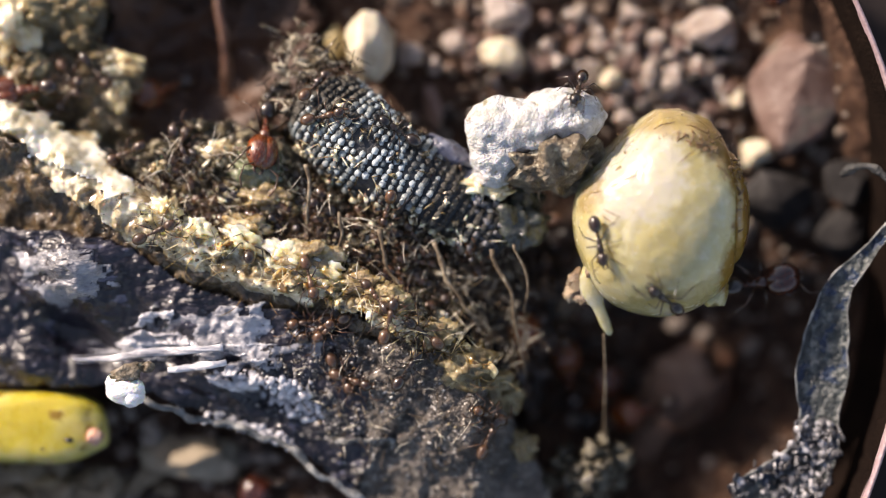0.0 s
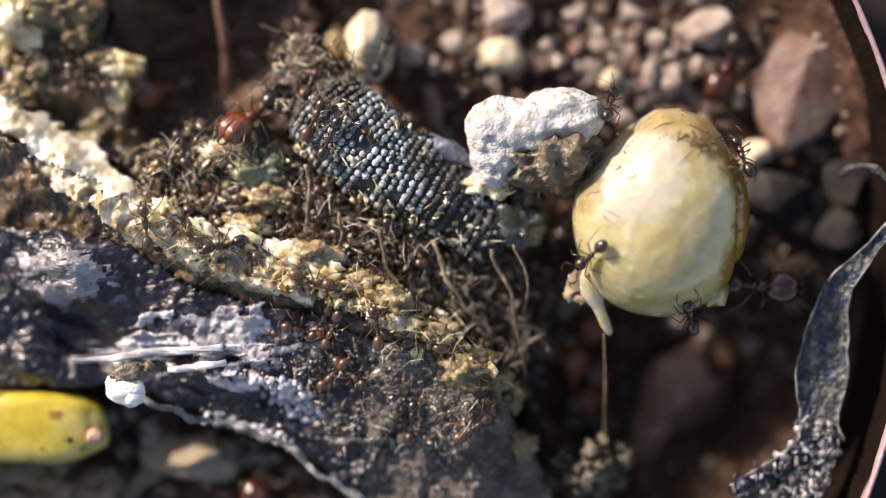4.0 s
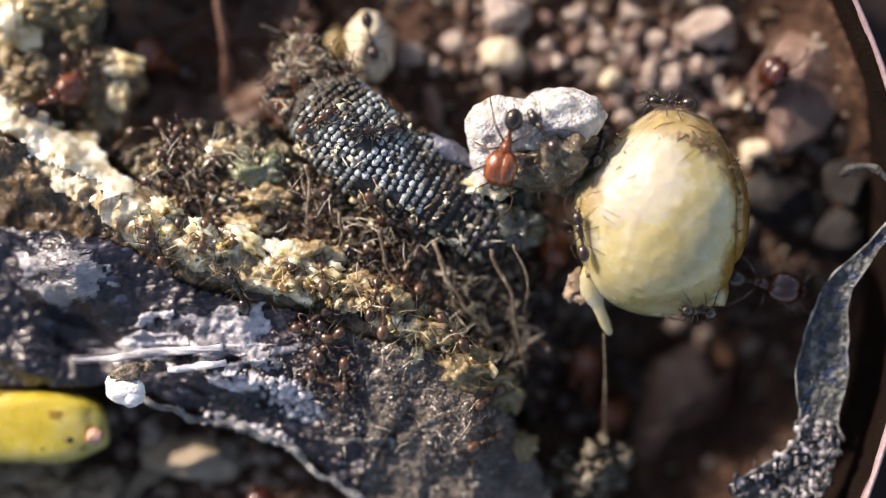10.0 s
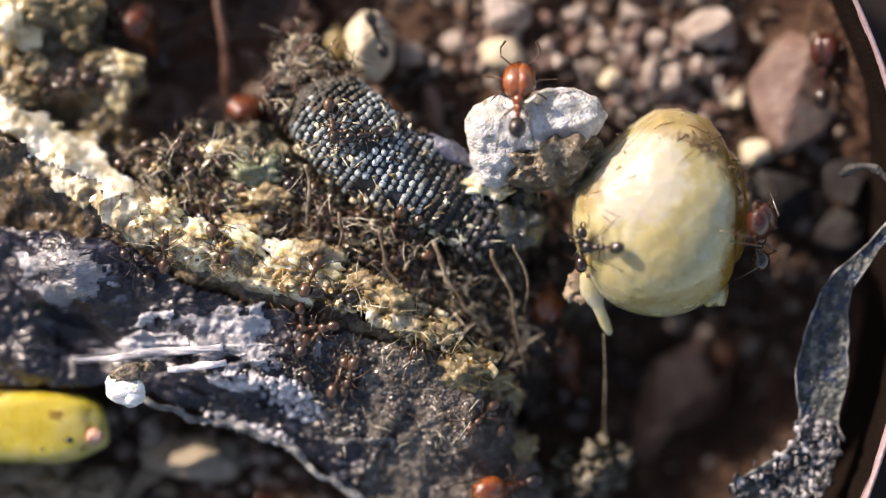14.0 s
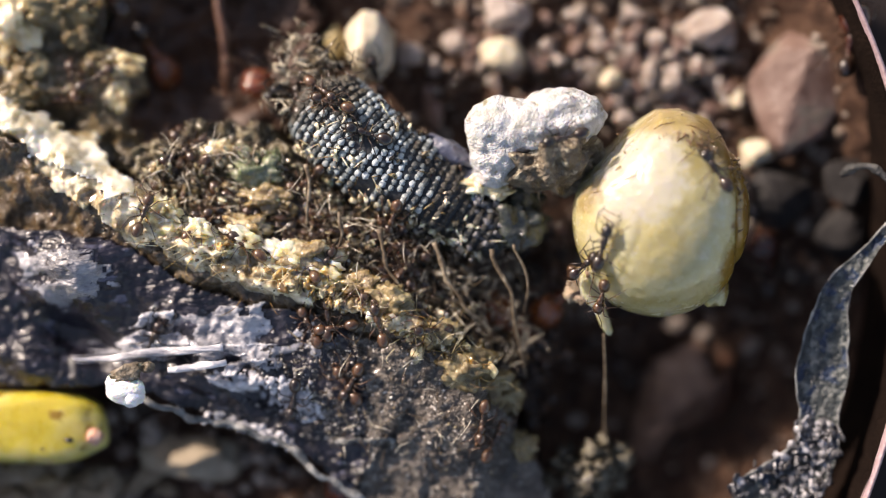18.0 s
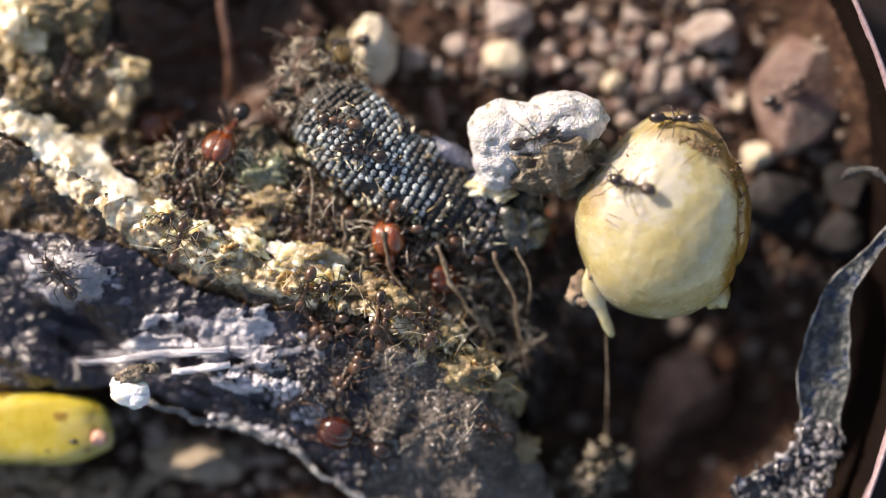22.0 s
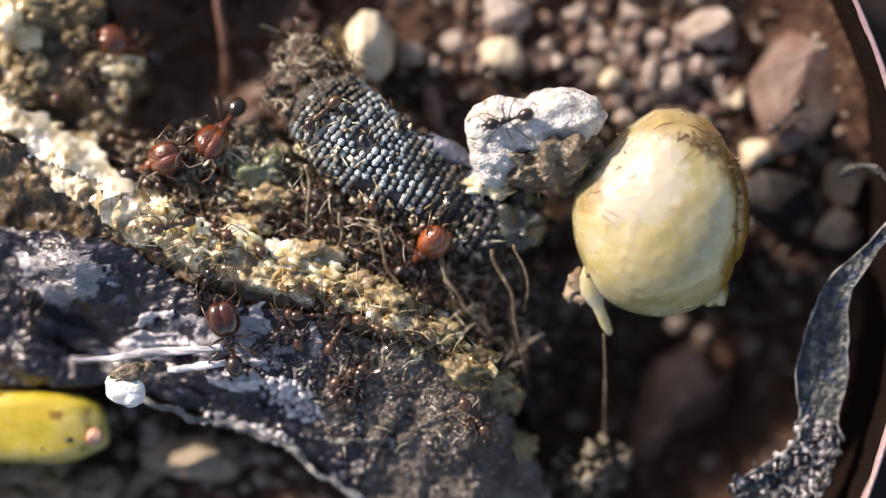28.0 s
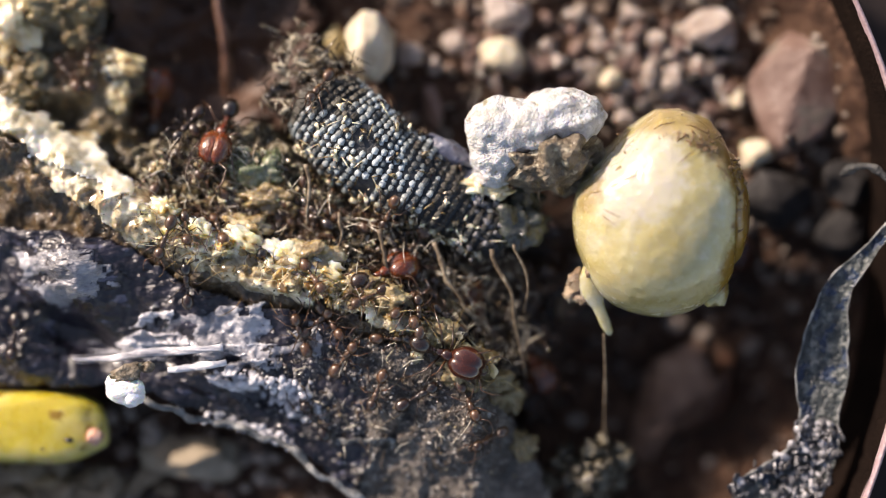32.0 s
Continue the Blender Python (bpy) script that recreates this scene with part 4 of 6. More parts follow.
stem = smooth_path([(6.40, -3.35, 1.6), (6.53, -5.43, 0.7), (6.57, -8.31, -0.6)], 16)
tagged(link_mesh("dry_stem", tube(stem, [0.04 + 0.02 * noise.noise(p * 2) for p in stem], 7), twig_mat), "thin pale dry stem leaning in the shade", "stem")

# ---- the egg ----
EGG = Vector((8.61, 1.40, 2.4))
EGG_AX = Vector((3.34, 4.1, 2.95))
EGG_TURN = Euler((0, 0, radians(-8))).to_matrix()
egg = tagged(group_thing("egg", (EGG.x, EGG.y, 0)), "soft cream lizard egg with brown stains on its crown", "egg")
bm = bmesh.new()
bmesh.ops.create_icosphere(bm, subdivisions=6, radius=1)
eggs = []
for v in bm.verts:
    c = v.co.copy()
    k = 1 + 0.03 * noise.fractal(c * 1.2 + Vector((4, 1, 2)), 0.9, 2, 2) + 0.018 * abs(noise.fractal(c * 2.4 + Vector((1, 7, 3)), 0.8, 2.2, 3)) * max(0.15, c.y + 0.3)
    k -= 0.008 * abs(noise.fractal(c * 4.5 + Vector((3, 9, 1)), 0.8, 2.2, 3)) * (1.2 + 0.6 * c.y)
    slant = c.dot(Vector((-0.76, 0.6, 0.24))) - 0.8
    if slant > 0:
        k -= 0.7 * slant
    taper = 1 - 0.06 * c.y * abs(c.y) + 0.04 * (1 - abs(c.y))
    k -= 0.04 * math.exp(-((c.x * 1.0 + 0.2 * c.y - 0.82) / 0.045) ** 2) * (1 if c.z > -0.2 else 0)
    crease = math.exp(-((c.x + 0.42 + 0.5 * (c.y + 0.3) ** 2 + 0.06 * noise.noise(c * 5)) / 0.025) ** 2) * max(0, 0.4 - abs(c.y + 0.35))
    k += 0.04 * crease
    q = EGG_TURN @ Vector((c.x * EGG_AX.x * k * taper, c.y * EGG_AX.y * k, c.z * EGG_AX.z * k))
    eggs.append((q.x, q.y, q.z + EGG.z))
egg_shell = part("membrane", (eggs, [tuple(v.index for v in f.verts) for f in bm.faces]), egg_mat, egg)
bm.free()
SUPPORTS.append(egg_shell)


def egg_top(x, y, lift=0.0):
    """A point on the egg's upper side, relative to the egg's base."""
    q = EGG_TURN.transposed() @ Vector((x - EGG.x, y - EGG.y, 0))
    k = max(0.0, 1 - (q.x / EGG_AX.x) ** 2 - (q.y / EGG_AX.y) ** 2)
    return Vector((x - EGG.x, y - EGG.y, EGG.z + EGG_AX.z * math.sqrt(k) + lift))


stalk_path = [p - Vector((EGG.x, EGG.y, 0)) for p in smooth_path([(6.15, -0.64, 2.6), (5.75, -1.3, 2.5), (6.05, -2.1, 2.3), (6.35, -2.8, 2.1), (6.62, -3.4, 1.9)], 18)]
stalk = part("stalk", tube(stalk_path, [(0.58 - 0.022 * i) * (1 + 0.35 * noise.noise(p * 1.9)) * (0.75 if i > 8 else 1) * (0.4 if i == 17 else 1) for i, p in enumerate(stalk_path)], 10, 0.55), egg_mat, egg, "shrivelled cream stalk")
for place, r, k in (((5.35, -1.25, 2.3), 0.42, 1), ((5.15, -1.75, 2.1), 0.36, 2), ((5.6, -1.85, 2.2), 0.32, 3), ((5.9, -0.9, 2.8), 0.3, 4)):
    part("frill", ball(Vector(place) - Vector((EGG.x, EGG.y, 0)), (r * 1.1, r, r * 0.6), 3, 0.55, 1.6, 90 + k), dim_tissue, stalk)
part("flap", tuple(ball(Vector((10.52, -1.58, 2.4)) - Vector((EGG.x, EGG.y, 0)), (0.6, 0.75, 0.6), 3, 0.4, 1.5, 3)), egg_mat, egg, "torn yellow flap of membrane")
stains = []
for i in range(420):
    w = rng.gauss(0.85, 0.6)
    r = rng.uniform(0.68, 0.97)
    x, y = EGG.x + EGG_AX.x * r * math.cos(w), EGG.y + EGG_AX.y * r * math.sin(w)
    s = 0.012 + 0.045 * rng.random() ** 3
    if fbm(x, y, 0.8, 57, 3) < 0.0:
        continue
    q = egg_top(x, y, 0.03)
    stains.append(ball(q, (s * rng.uniform(1.0, 5.0), s, s * 0.6), 1, 0.6, 1.5, i * 0.2, (0, 0, rng.random() * 3)))
tagged(part("dirt_specks", join(*stains), stain_mat, egg, "dark dirt specks"), kind="stuff")
hairs = []
for a, b in (((5.13, 1.92), (6.75, 1.25)), ((5.20, 1.80), (6.6, 0.95)), ((5.5, 2.0), (6.2, 2.3)), ((8.1, 4.6), (8.9, 4.95)), ((9.3, 4.75), (10.2, 4.5)), ((10.4, 3.2), (11.2, 2.5)), ((8.86, 3.18), (9.98, 4.05)), ((9.55, 3.79), (10.77, 4.43)), ((6.43, 2.37), (7.31, 2.87))):
    pts = []
    for i in range(8):
        f = i / 7
        x, y = a[0] + (b[0] - a[0]) * f, a[1] + (b[1] - a[1]) * f
        pts.append(egg_top(x, y + 0.05 * math.sin(f * 5), 0.06))
    hairs.append(tube(pts, [0.012, 0.02, 0.026, 0.022, 0.026, 0.02, 0.018, 0.008], 5))
for hair in hairs:
    part("hair", hair, stain_mat, egg, "dark hair stuck to the egg")

# ---- the chalky lump ----
lump = tagged(group_thing("chalky_lump", (3.35, 4.61, 0)), "chalky white lump with a brown underside beside the egg", "lump")
LC = Vector((3.35, 4.61, 0))
crust = part("white_crust", join(*[ball(Vector(c) - LC, r, 5, 0.17, 1.7, 2 + i, t) for i, (c, r, t) in enumerate((
    ((2.15, 4.75, 2.5), (1.3, 1.2, 1.35), (0, 0, 0.2)), ((2.6, 5.2, 2.4), (1.2, 0.75, 1.2), (0, 0, 0.1)), ((4.77, 5.26, 2.7), (1.55, 1.05, 1.5), (0.2, 0, -0.15)), ((3.4, 4.75, 2.6), (1.6, 1.05, 1.45), None), ((2.2, 3.95, 2.3), (1.2, 1.1, 1.2), None), ((2.0, 3.1, 1.9), (0.8, 0.7, 1.1), None), ((4.4, 5.55, 2.6), (0.7, 0.75, 1.3), None)))]), chalk_mat, lump)
weld = crust.modifiers.new("weld", "REMESH")
weld.mode, weld.voxel_size, weld.use_smooth_shade = "VOXEL", 0.09 * MM, True
under = part("brown_underside", join(*[ball(Vector(c) - LC, r, 4, 0.5, 2.0, 12 + i) for i, (c, r) in enumerate((
    ((4.54, 3.76, 2.2), (1.5, 1.35, 1.75)), ((3.60, 3.42, 1.9), (1.5, 1.0, 1.6)), ((4.87, 2.91, 1.3), (0.7, 0.7, 1.1))))]), crust_brown, lump, "brown crusty underside")
weld = under.modifiers.new("weld", "REMESH")
weld.mode, weld.voxel_size, weld.use_smooth_shade = "VOXEL", 0.1 * MM, True
SUPPORTS += [crust, under]

# ---- yellow fat and white fluff ----
fat_points, fat_faces = ball((0, 0, 0), (1, 1, 1), 5)
fat_shape = []
for v in fat_points:
    c = Vector(v)
    c = Vector([math.copysign(abs(q) ** 0.63, q) for q in c])
    k = 1 + 0.08 * noise.fractal(c * 0.9, 0.9, 2, 3)
    fat_shape.append((c.x * 4.6 * k, c.y * (1.45 * k + 0.12 * c.x), c.z * 1.2 * k))
fat = group_thing("fat_lump", (-18.33, -7.28, -0.2))
part("body", (fat_shape, fat_faces), yellow_mat, fat)
part("skin_fold", tube([(x - 1.0, 0.35 + 0.12 * math.sin(x * 1.3), 1.08 - 0.02 * x * x) for x in (0.0, 0.6, 1.2, 1.8, 2.4, 3.0, 3.5)], [0.02, 0.07, 0.12, 0.14, 0.12, 0.08, 0.02], 8, 0.5), yellow_mat, fat, "raised pale fold of the fat")
tagged(fat, "glossy yellow lump of fat on the soil", "fat")
fat_specks = link_mesh("crumb", join(ball((-15.00, -7.66, 0.95), (0.2, 0.11, 0.12), 2, 0.3), ball((-16.08, -8.03, 0.9), (0.09, 0.05, 0.05), 2, 0.3)), chitin_dark)
tagged(fat_specks, "small black crumb on the yellow fat", "crumb")
tip = link_mesh("flesh_tip", ball((-14.03, -7.54, 0.6), (0.35, 0.32, 0.35), 3, 0.4, 1.6, 2), surf("pink_flesh", [(0.5, 0.22, 0.14), (0.75, 0.5, 0.4)], 2, 0.3, 0.4, 7, 0.06, sss=0.4, depth=0.3, coat=0.5))
tagged(tip, "pink wet flesh tip beside the yellow fat", "flesh")
fluff = link_mesh("fluff_ball", join(ball((-12.42, -5.55, 2.7), (0.72, 0.52, 0.5), 3, 0.3, 1.5, 4), ball((-12.11, -5.72, 2.7), (0.45, 0.45, 0.45), 3, 0.3, 1.5, 5), ball((-12.80, -5.28, 2.7), (0.4, 0.4, 0.4), 3, 0.3, 1.5, 6)), white_mat)
tagged(fluff, "small bright white ball of fluff", "fluff")
husk = link_mesh("seed_husk", join(ball((-12.25, -4.78, 2.9), (0.65, 0.33, 0.3), 3, 0.6, 1.9, 4, (0, 0, 0.3)), ball((-11.50, -4.61, 2.9), (0.25, 0.2, 0.2), 2, 0.6, 1.7, 5)), crust_brown)
tagged(husk, "pale brown broken husk on the hide", "husk")

# ---- the blue-grey strip of cast skin ----
strip = tagged(group_thing("skin_strip"), "curled blue-grey strip of shed lizard skin on the soil", "skin")
SPINE = smooth_path([(18.16, 2.14, 2.2), (17.67, 1.02, 2.2), (16.65, -0.31, 2), (15.63, -1.59, 1.8), (15.22, -3.35, 1.6), (15.02, -4.92, 1.5), (14.95, -6.51, 1.4), (14.79, -8.09, 1.3), (13.68, -9.46, 1.2), (11.91, -10.51, 1)], 90)
WIDE = [0.16, 0.18, 0.3, 0.5, 0.85, 1.05, 0.75, 0.85, 1.25, 1.2]
strip_points, strip_faces = [], []
COLS = 13
for i, p in enumerate(SPINE):
    u = i / 89 * 9
    k = min(int(u), 8)
    half = WIDE[k] * (1 - u + k) + WIDE[k + 1] * (u - k) + 0.06 * noise.noise(p * 1.5)
    d = (SPINE[min(i + 1, 89)] - SPINE[max(i - 1, 0)]).normalized()
    side = Vector((d.y, -d.x, 0)).normalized()
    for j in range(COLS):
        s = j / (COLS - 1) * 2 - 1
        q = p + side * (half * s)
        q.z += 0.3 * (s * s) * half + 0.1 * fbm(q.x, q.y, 1.8, 61)
        strip_points.append(tuple(q))
n_top = len(strip_points)
strip_points += [(x, y, z - 0.14) for x, y, z in strip_points]
for i in range(89):
    for j in range(COLS - 1):
        a = i * COLS + j
        strip_faces.append((a, a + COLS, a + COLS + 1, a + 1))
        strip_faces.append((n_top + a, n_top + a + 1, n_top + a + COLS + 1, n_top + a + COLS))
    for a in (i * COLS, i * COLS + COLS - 1):
        strip_faces.append((a, a + COLS, a + COLS + n_top, a + n_top))
web = part("skin", (strip_points, strip_faces), blue_skin, strip)
SUPPORTS.append(web)
for j in (0, COLS - 1):
    edge = [Vector(strip_points[i * COLS + j]) for i in range(90)]
    part("curled_edge", tube(edge, [max(0.006, 0.03 + 0.07 * noise.noise(p * 1.6)) for p in edge], 6), pale_edge, strip, "pale curled edge")
nub = bpy.data.meshes.new("scale")
nv, nf = ball((0, 0, 0), (0.25, 0.18, 0.075), 2, 0.9, 1.9)
nub.from_pydata([(a * MM, b * MM, c * MM) for a, b, c in nv], [], nf)
nub.polygons.foreach_set("use_smooth", [True] * len(nub.polygons))
nub.materials.append(grain_mat)
for i in range(210):
    k = rng.randrange(62, 90)
    j = rng.randrange(0, COLS)
    p = Vector(strip_points[k * COLS + j]) + Vector((rng.gauss(0, 0.12), rng.gauss(0, 0.12), 0.05))
    ob = new("scale", nub)
    ob.parent = web
    s = rng.uniform(0.6, 1.25)
    ob.matrix_basis = Matrix.LocRotScale(p * MM, Euler((rng.random() * 6, rng.random() * 6, rng.random() * 6)), (s, s, s * 0.8))
for i in range(40):
    k = rng.randrange(66, 84)
    p = Vector(strip_points[k * COLS]) + Vector((rng.gauss(-0.35, 0.25), rng.gauss(0.05, 0.2), -0.1))
    ob = new("scale", nub)
    ob.parent = web
    s = rng.uniform(0.7, 1.3)
    ob.matrix_basis = Matrix.LocRotScale(p * MM, Euler((rng.random() * 6, rng.random() * 6, rng.random() * 6)), (s, s, s))
curl = smooth_path([(17.95, 1.9, 2.1), (17.5, 2.75, 2.2), (16.85, 3.25, 2.1), (16.25, 3.2, 1.7), (15.9, 2.9, 1.2)], 24)
tagged(link_mesh("skin_curl", tube(curl, [0.16 + 0.14 * noise.noise(p * 2.2) for p in curl], 8, 0.6), curl_mat), "thin grey curl of shed skin", "skin")


# ---- stones ----
def chip(shape, radii, seed, facets, keep=0.92):
    """Flattens a rounded shape on random planes."""
    cuts = random.Random(seed)
    planes = [(Vector((cuts.gauss(0, 1), cuts.gauss(0, 1), cuts.gauss(0.3, 0.7))).normalized(), cuts.uniform(0.55, 0.85)) for _ in range(facets)]
    pts = []
    for v in shape[0]:
        q = Vector((v[0] / radii[0], v[1] / radii[1], v[2] / radii[2]))
        for nrm, far in planes:
            over = q.dot(nrm) - far
            if over > 0:
                q -= nrm * over * keep
        pts.append((q.x * radii[0], q.y * radii[1], q.z * radii[2]))
    return pts, shape[1]


def stone(x, y, rx, ry, rz, material, label, turn=0.0, seed=1.0, lump=0.3, lift=0.0, facets=0):
    shape = ball((0, 0, 0), (rx, ry, rz), 4 if rx > 0.6 else 3, lump, 1.0, seed)
    shape = chip(shape, (rx, ry, rz), int(seed * 10), facets + 4)
    ob = link_mesh("stone", shape, material, at=(x, y, ground_z(x, y) + rz * 0.6 + lift))
    ob.rotation_euler = (0, 0, radians(turn))
    tagged(ob, label, "stone", "stones")
    SUPPORTS.append(ob)
    return ob


stone(14.87, 7.05, 2.05, 3.4, 1.5, pink_stone, "large pinkish faceted stone by the rim", -22, 3, 0.2, 0, 6)
stone(-3.05, 8.29, 0.98, 1.5, 1.4, cream_stone, "bright cream tooth-shaped stone on gravel", 4, 4, 0.2, 0.6, -4)
stone(-4.53, 8.71, 0.5, 0.75, 0.5, surf("ochre_stone", [(0.3, 0.22, 0.1), (0.5, 0.4, 0.2)], 1, 0.5, 0.4, 6, 0.06), "small ochre stone in the gravel", 20, 6, 0.3)
stone(2.45, 8.09, 0.95, 0.72, 0.7, cream_stone, "smooth cream oval stone", -10, 7, 0.15, 0.2, -4)
stone(2.54, 9.77, 1.05, 0.92, 0.7, pale_stone, "greyish pink smooth stone on soil", -20, 8, 0.2, 0.2)
stone(13.04, 4.07, 0.72, 0.62, 0.6, cream_stone, "yellowish small stone beside the egg", 0, 9, 0.35, 0.2, 3)
# three grey stones whose dark colour includes the shade they lie in
stone(13.94, 2.10, 1.5, 1.35, 1.0, shade_grey_stone, "grey stone in the egg's shade", 15, 10, 0.25)
stone(16.92, 2.81, 1.15, 1.0, 0.8, shade_grey_stone, "grey stone near the dish rim", 0, 11, 0.25)
stone(16.75, 0.78, 1.1, 1.0, 0.8, shade_grey_stone, "grey stone near the rim, darkened as in shade", 0, 12, 0.25)
stone(11.08, 9.15, 1.3, 0.95, 0.8, pale_stone, "white angular quartz stone on gravel", -15, 13, 0.2, 0.2, 5)
stone(10.72, -6.23, 2.3, 2.0, 1.3, brown_stone, "large brown stone in deep shade", 25, 14, 0.3)
stone(12.13, -5.97, 0.7, 1.9, 1.1, surf("rust_stone", [(0.05, 0.018, 0.01), (0.1, 0.045, 0.026)], 0.8, 0.5, 0.5, 6, 0.07), "rusty orange stone in the shade", -8, 15, 0.2)
stone(9.30, -7.93, 1.4, 1.2, 0.9, brown_stone, "brown stone lying in deep shade", 60, 16, 0.3)
stone(-1.28, 8.06, 0.62, 0.58, 0.5, pale_stone, "small greyish pebble in the brown gravel", 0, 17, 0.2, 0.1)
stone(0.50, 8.65, 0.55, 0.5, 0.5, pale_stone, "small pale pebble in the brown gravel", 0, 18, 0.2, 0.1)
stone(-0.33, 7.70, 0.35, 0.5, 0.4, pale_stone, "small pale pebble in the brown gravel", 0, 19, 0.2, 0.1)
stone(-0.33, 5.92, 0.45, 1.0, 0.4, pink_stone, "flat pinkish brown stone chip", 15, 20, 0.2, 0.1, 3)
stone(6.97, 7.14, 0.45, 0.52, 0.5, cream_stone, "small cream pebble in the brown gravel", 0, 21, 0.2, 0.3)
stone(9.57, 6.86, 0.5, 0.55, 0.5, pale_stone, "small whitish pebble in the brown gravel", 0, 22, 0.2, 0.3)
stone(8.62, 7.21, 0.4, 0.6, 0.5, pale_stone, "small whitish pebble in the brown gravel", 0, 23, 0.2, 0.3)
stone(7.56, 5.40, 0.5, 0.4, 0.4, pale_stone, "small whitish pebble in the brown gravel", 0, 24, 0.2, 0.3)
stone(12.28, 6.27, 0.3, 0.4, 0.4, cream_stone, "small cream pebble in the brown gravel", 0, 25, 0.2, 0.3)
clod = tagged(group_thing("clod"), "crumbly olive-grey clod of dirt beside the flank", "clod")
core = part("core", tube([(6.94, -9.98, -5.5), (6.67, -9.53, -2.5), (6.44, -9.15, 0.1)], [1.2, 1.0, 0.5], 9), clod_mat, clod)
SUPPORTS.append(core)
for i in range(70):
    s = rng.uniform(0.1, 0.42)
    c = Vector((6.43, -9.14, 0.2)) + Vector((rng.gauss(0, 0.65), rng.gauss(0, 0.5), 0))
    c.z = 0.6 - 0.9 * ((c.x - core.data.vertices[-1].co.x / MM) ** 2 + (c.y - core.data.vertices[-1].co.y / MM) ** 2) + rng.uniform(-0.5, 0.2)
    SUPPORTS.append(part("crumb", ball(c, (s * 1.2, s, s), 2, 0.8, 1.6, i * 0.43, (rng.random() * 6, rng.random() * 6, 0)), clod_mat, clod))
stone(5.32, -2.21, 0.9, 0.7, 0.9, dim_tissue, "pale crumbly lump beside the egg stalk", 20, 27, 0.5, 0.3)
stone(-10.6, -8.75, 1.9, 0.95, 0.9, surf("dull_clod", [(0.17, 0.135, 0.09), (0.38, 0.32, 0.24)], 0.8, 0.7, 0.6, 5, 0.1), "dull pale clod on the soil", 5, 28, 0.5, 0.2)
tan_mat = surf("crumbly_tan_soil", [(0.08, 0.057, 0.036), (0.22, 0.165, 0.108), (0.4, 0.32, 0.23)], 0.7, 0.7, 0.9, 4, 0.2)
clods = random.Random(31)
for i in range(16):
    x, y = clods.uniform(-18.5, -7.5), clods.uniform(-10.6, -8.4)
    if y > -7.6 - 0.5 * max(0, x + 12):
        continue
    r = clods.uniform(0.35, 0.95)
    stone(x, y, r * 1.3, r * 0.8, r * 0.8, tan_mat, "crumbly tan clod on the damp soil", clods.uniform(-40, 40), 300 + i, 0.9, 0.3)
stone(-16.68, -9.69, 1.6, 0.7, 0.7, surf("tan_clod", [(0.16, 0.11, 0.06), (0.34, 0.26, 0.16)], 0.8, 0.7, 0.6, 5, 0.1), "tan clod beside the yellow fat", 0, 29, 0.5, 0.1)

# a drift of paler pebbles above the egg
DRIFT = (8.99, 7.57)
for i in range(230):
    s = 0.12 + 0.3 * rng.random() ** 1.9
    stone(min(11.6 + 0.5 * rng.random(), DRIFT[0] + 0.2 + rng.gauss(0, 1.8)), DRIFT[1] + rng.gauss(0, 1.4), s, s * rng.uniform(0.8, 1.2), s * 0.9, rng.choice((pale_stone, pale_stone, pale_stone, shade_grey_stone, pink_stone)), "pale rounded pebble in the gravel drift", rng.uniform(0, 360), 40 + i, 0.55, rng.uniform(-0.1, 0.2), 2)

NEAR_LIMB = (-0.33, 8.16)
for i in range(120):
    s = 0.14 + 0.32 * rng.random() ** 1.5
    x, y = NEAR_LIMB[0] + 0.9 + rng.gauss(0, 2.8), NEAR_LIMB[1] + rng.gauss(0, 1.5)
    if inside(x, y, [(-6.52, 11.50), (-6.52, 7.83), (-3.77, 6.68), (1.74, 2.55), (4.96, 3.24), (1.29, 4.61), (1.74, 6.22), (-0.55, 11.50)]) or y < NEAR_LIMB[1] - 2.4:
        continue
    stone(x, y, s, s * rng.uniform(0.8, 1.2), s * 0.9, rng.choice((pale_stone, pink_stone, pink_stone, brown_stone, brown_stone)), "tan rounded pebble in the gravel", rng.uniform(0, 360), 140 + i, 0.3, 0.1)

# gravel: the nearest pieces one by one, the rest joined
shapes = []
for s in range(6):
    me = bpy.data.meshes.new("pebble")
    pv, pf = chip(ball((0, 0, 0), (1, 0.78, 0.7), 3, 0.4, 1.1, 30 + s), (1, 0.78, 0.7), s, 9)
    me.from_pydata([(a * MM, b * MM, c * MM) for a, b, c in pv], [], pf)
    me.polygons.foreach_set("use_smooth", [True] * len(me.polygons))
    me.materials.append(gravel_mat)
    shapes.append(me)
COVER = [(-19.15, 11.27), (-6.06, 11.27), (-5.14, 7.14), (1.74, 2.55), (5.19, -1.81), (4.50, -6.41), (5.19, -11.00), (-4.22, -11.00), (-6.98, -8.01), (-12.26, -6.18), (-19.84, -5.72)]
made = 0
loose = []
for i in range(1600):
    x, y = rng.uniform(-19, 18), rng.uniform(-10.8, 10.8)
    if math.hypot(x - DISH[0], y - DISH[1]) > DISH_R - 0.9 or inside(x, y, COVER):
        continue
    s = 0.14 + 0.42 * rng.random() ** 2.2
    if x > 4 and y < -3 and rng.random() < 0.7:
        continue
    if made < 300 and y > -1.5:
        ob = new("pebble", shapes[i % 6])
        ob.parent = ground
        ob.matrix_basis = Matrix.LocRotScale(Vector((x, y, ground_z(x, y) + s * 0.15)) * MM, Euler((rng.random() * 6, rng.random() * 6, rng.random() * 6)), (s, s, s))
        made += 1
    else:
        loose.append(ball((x, y, ground_z(x, y) + s * 0.1), (s, s * rng.uniform(0.6, 1), s * 0.7), 2, 0.55, 1.0, i * 0.13))
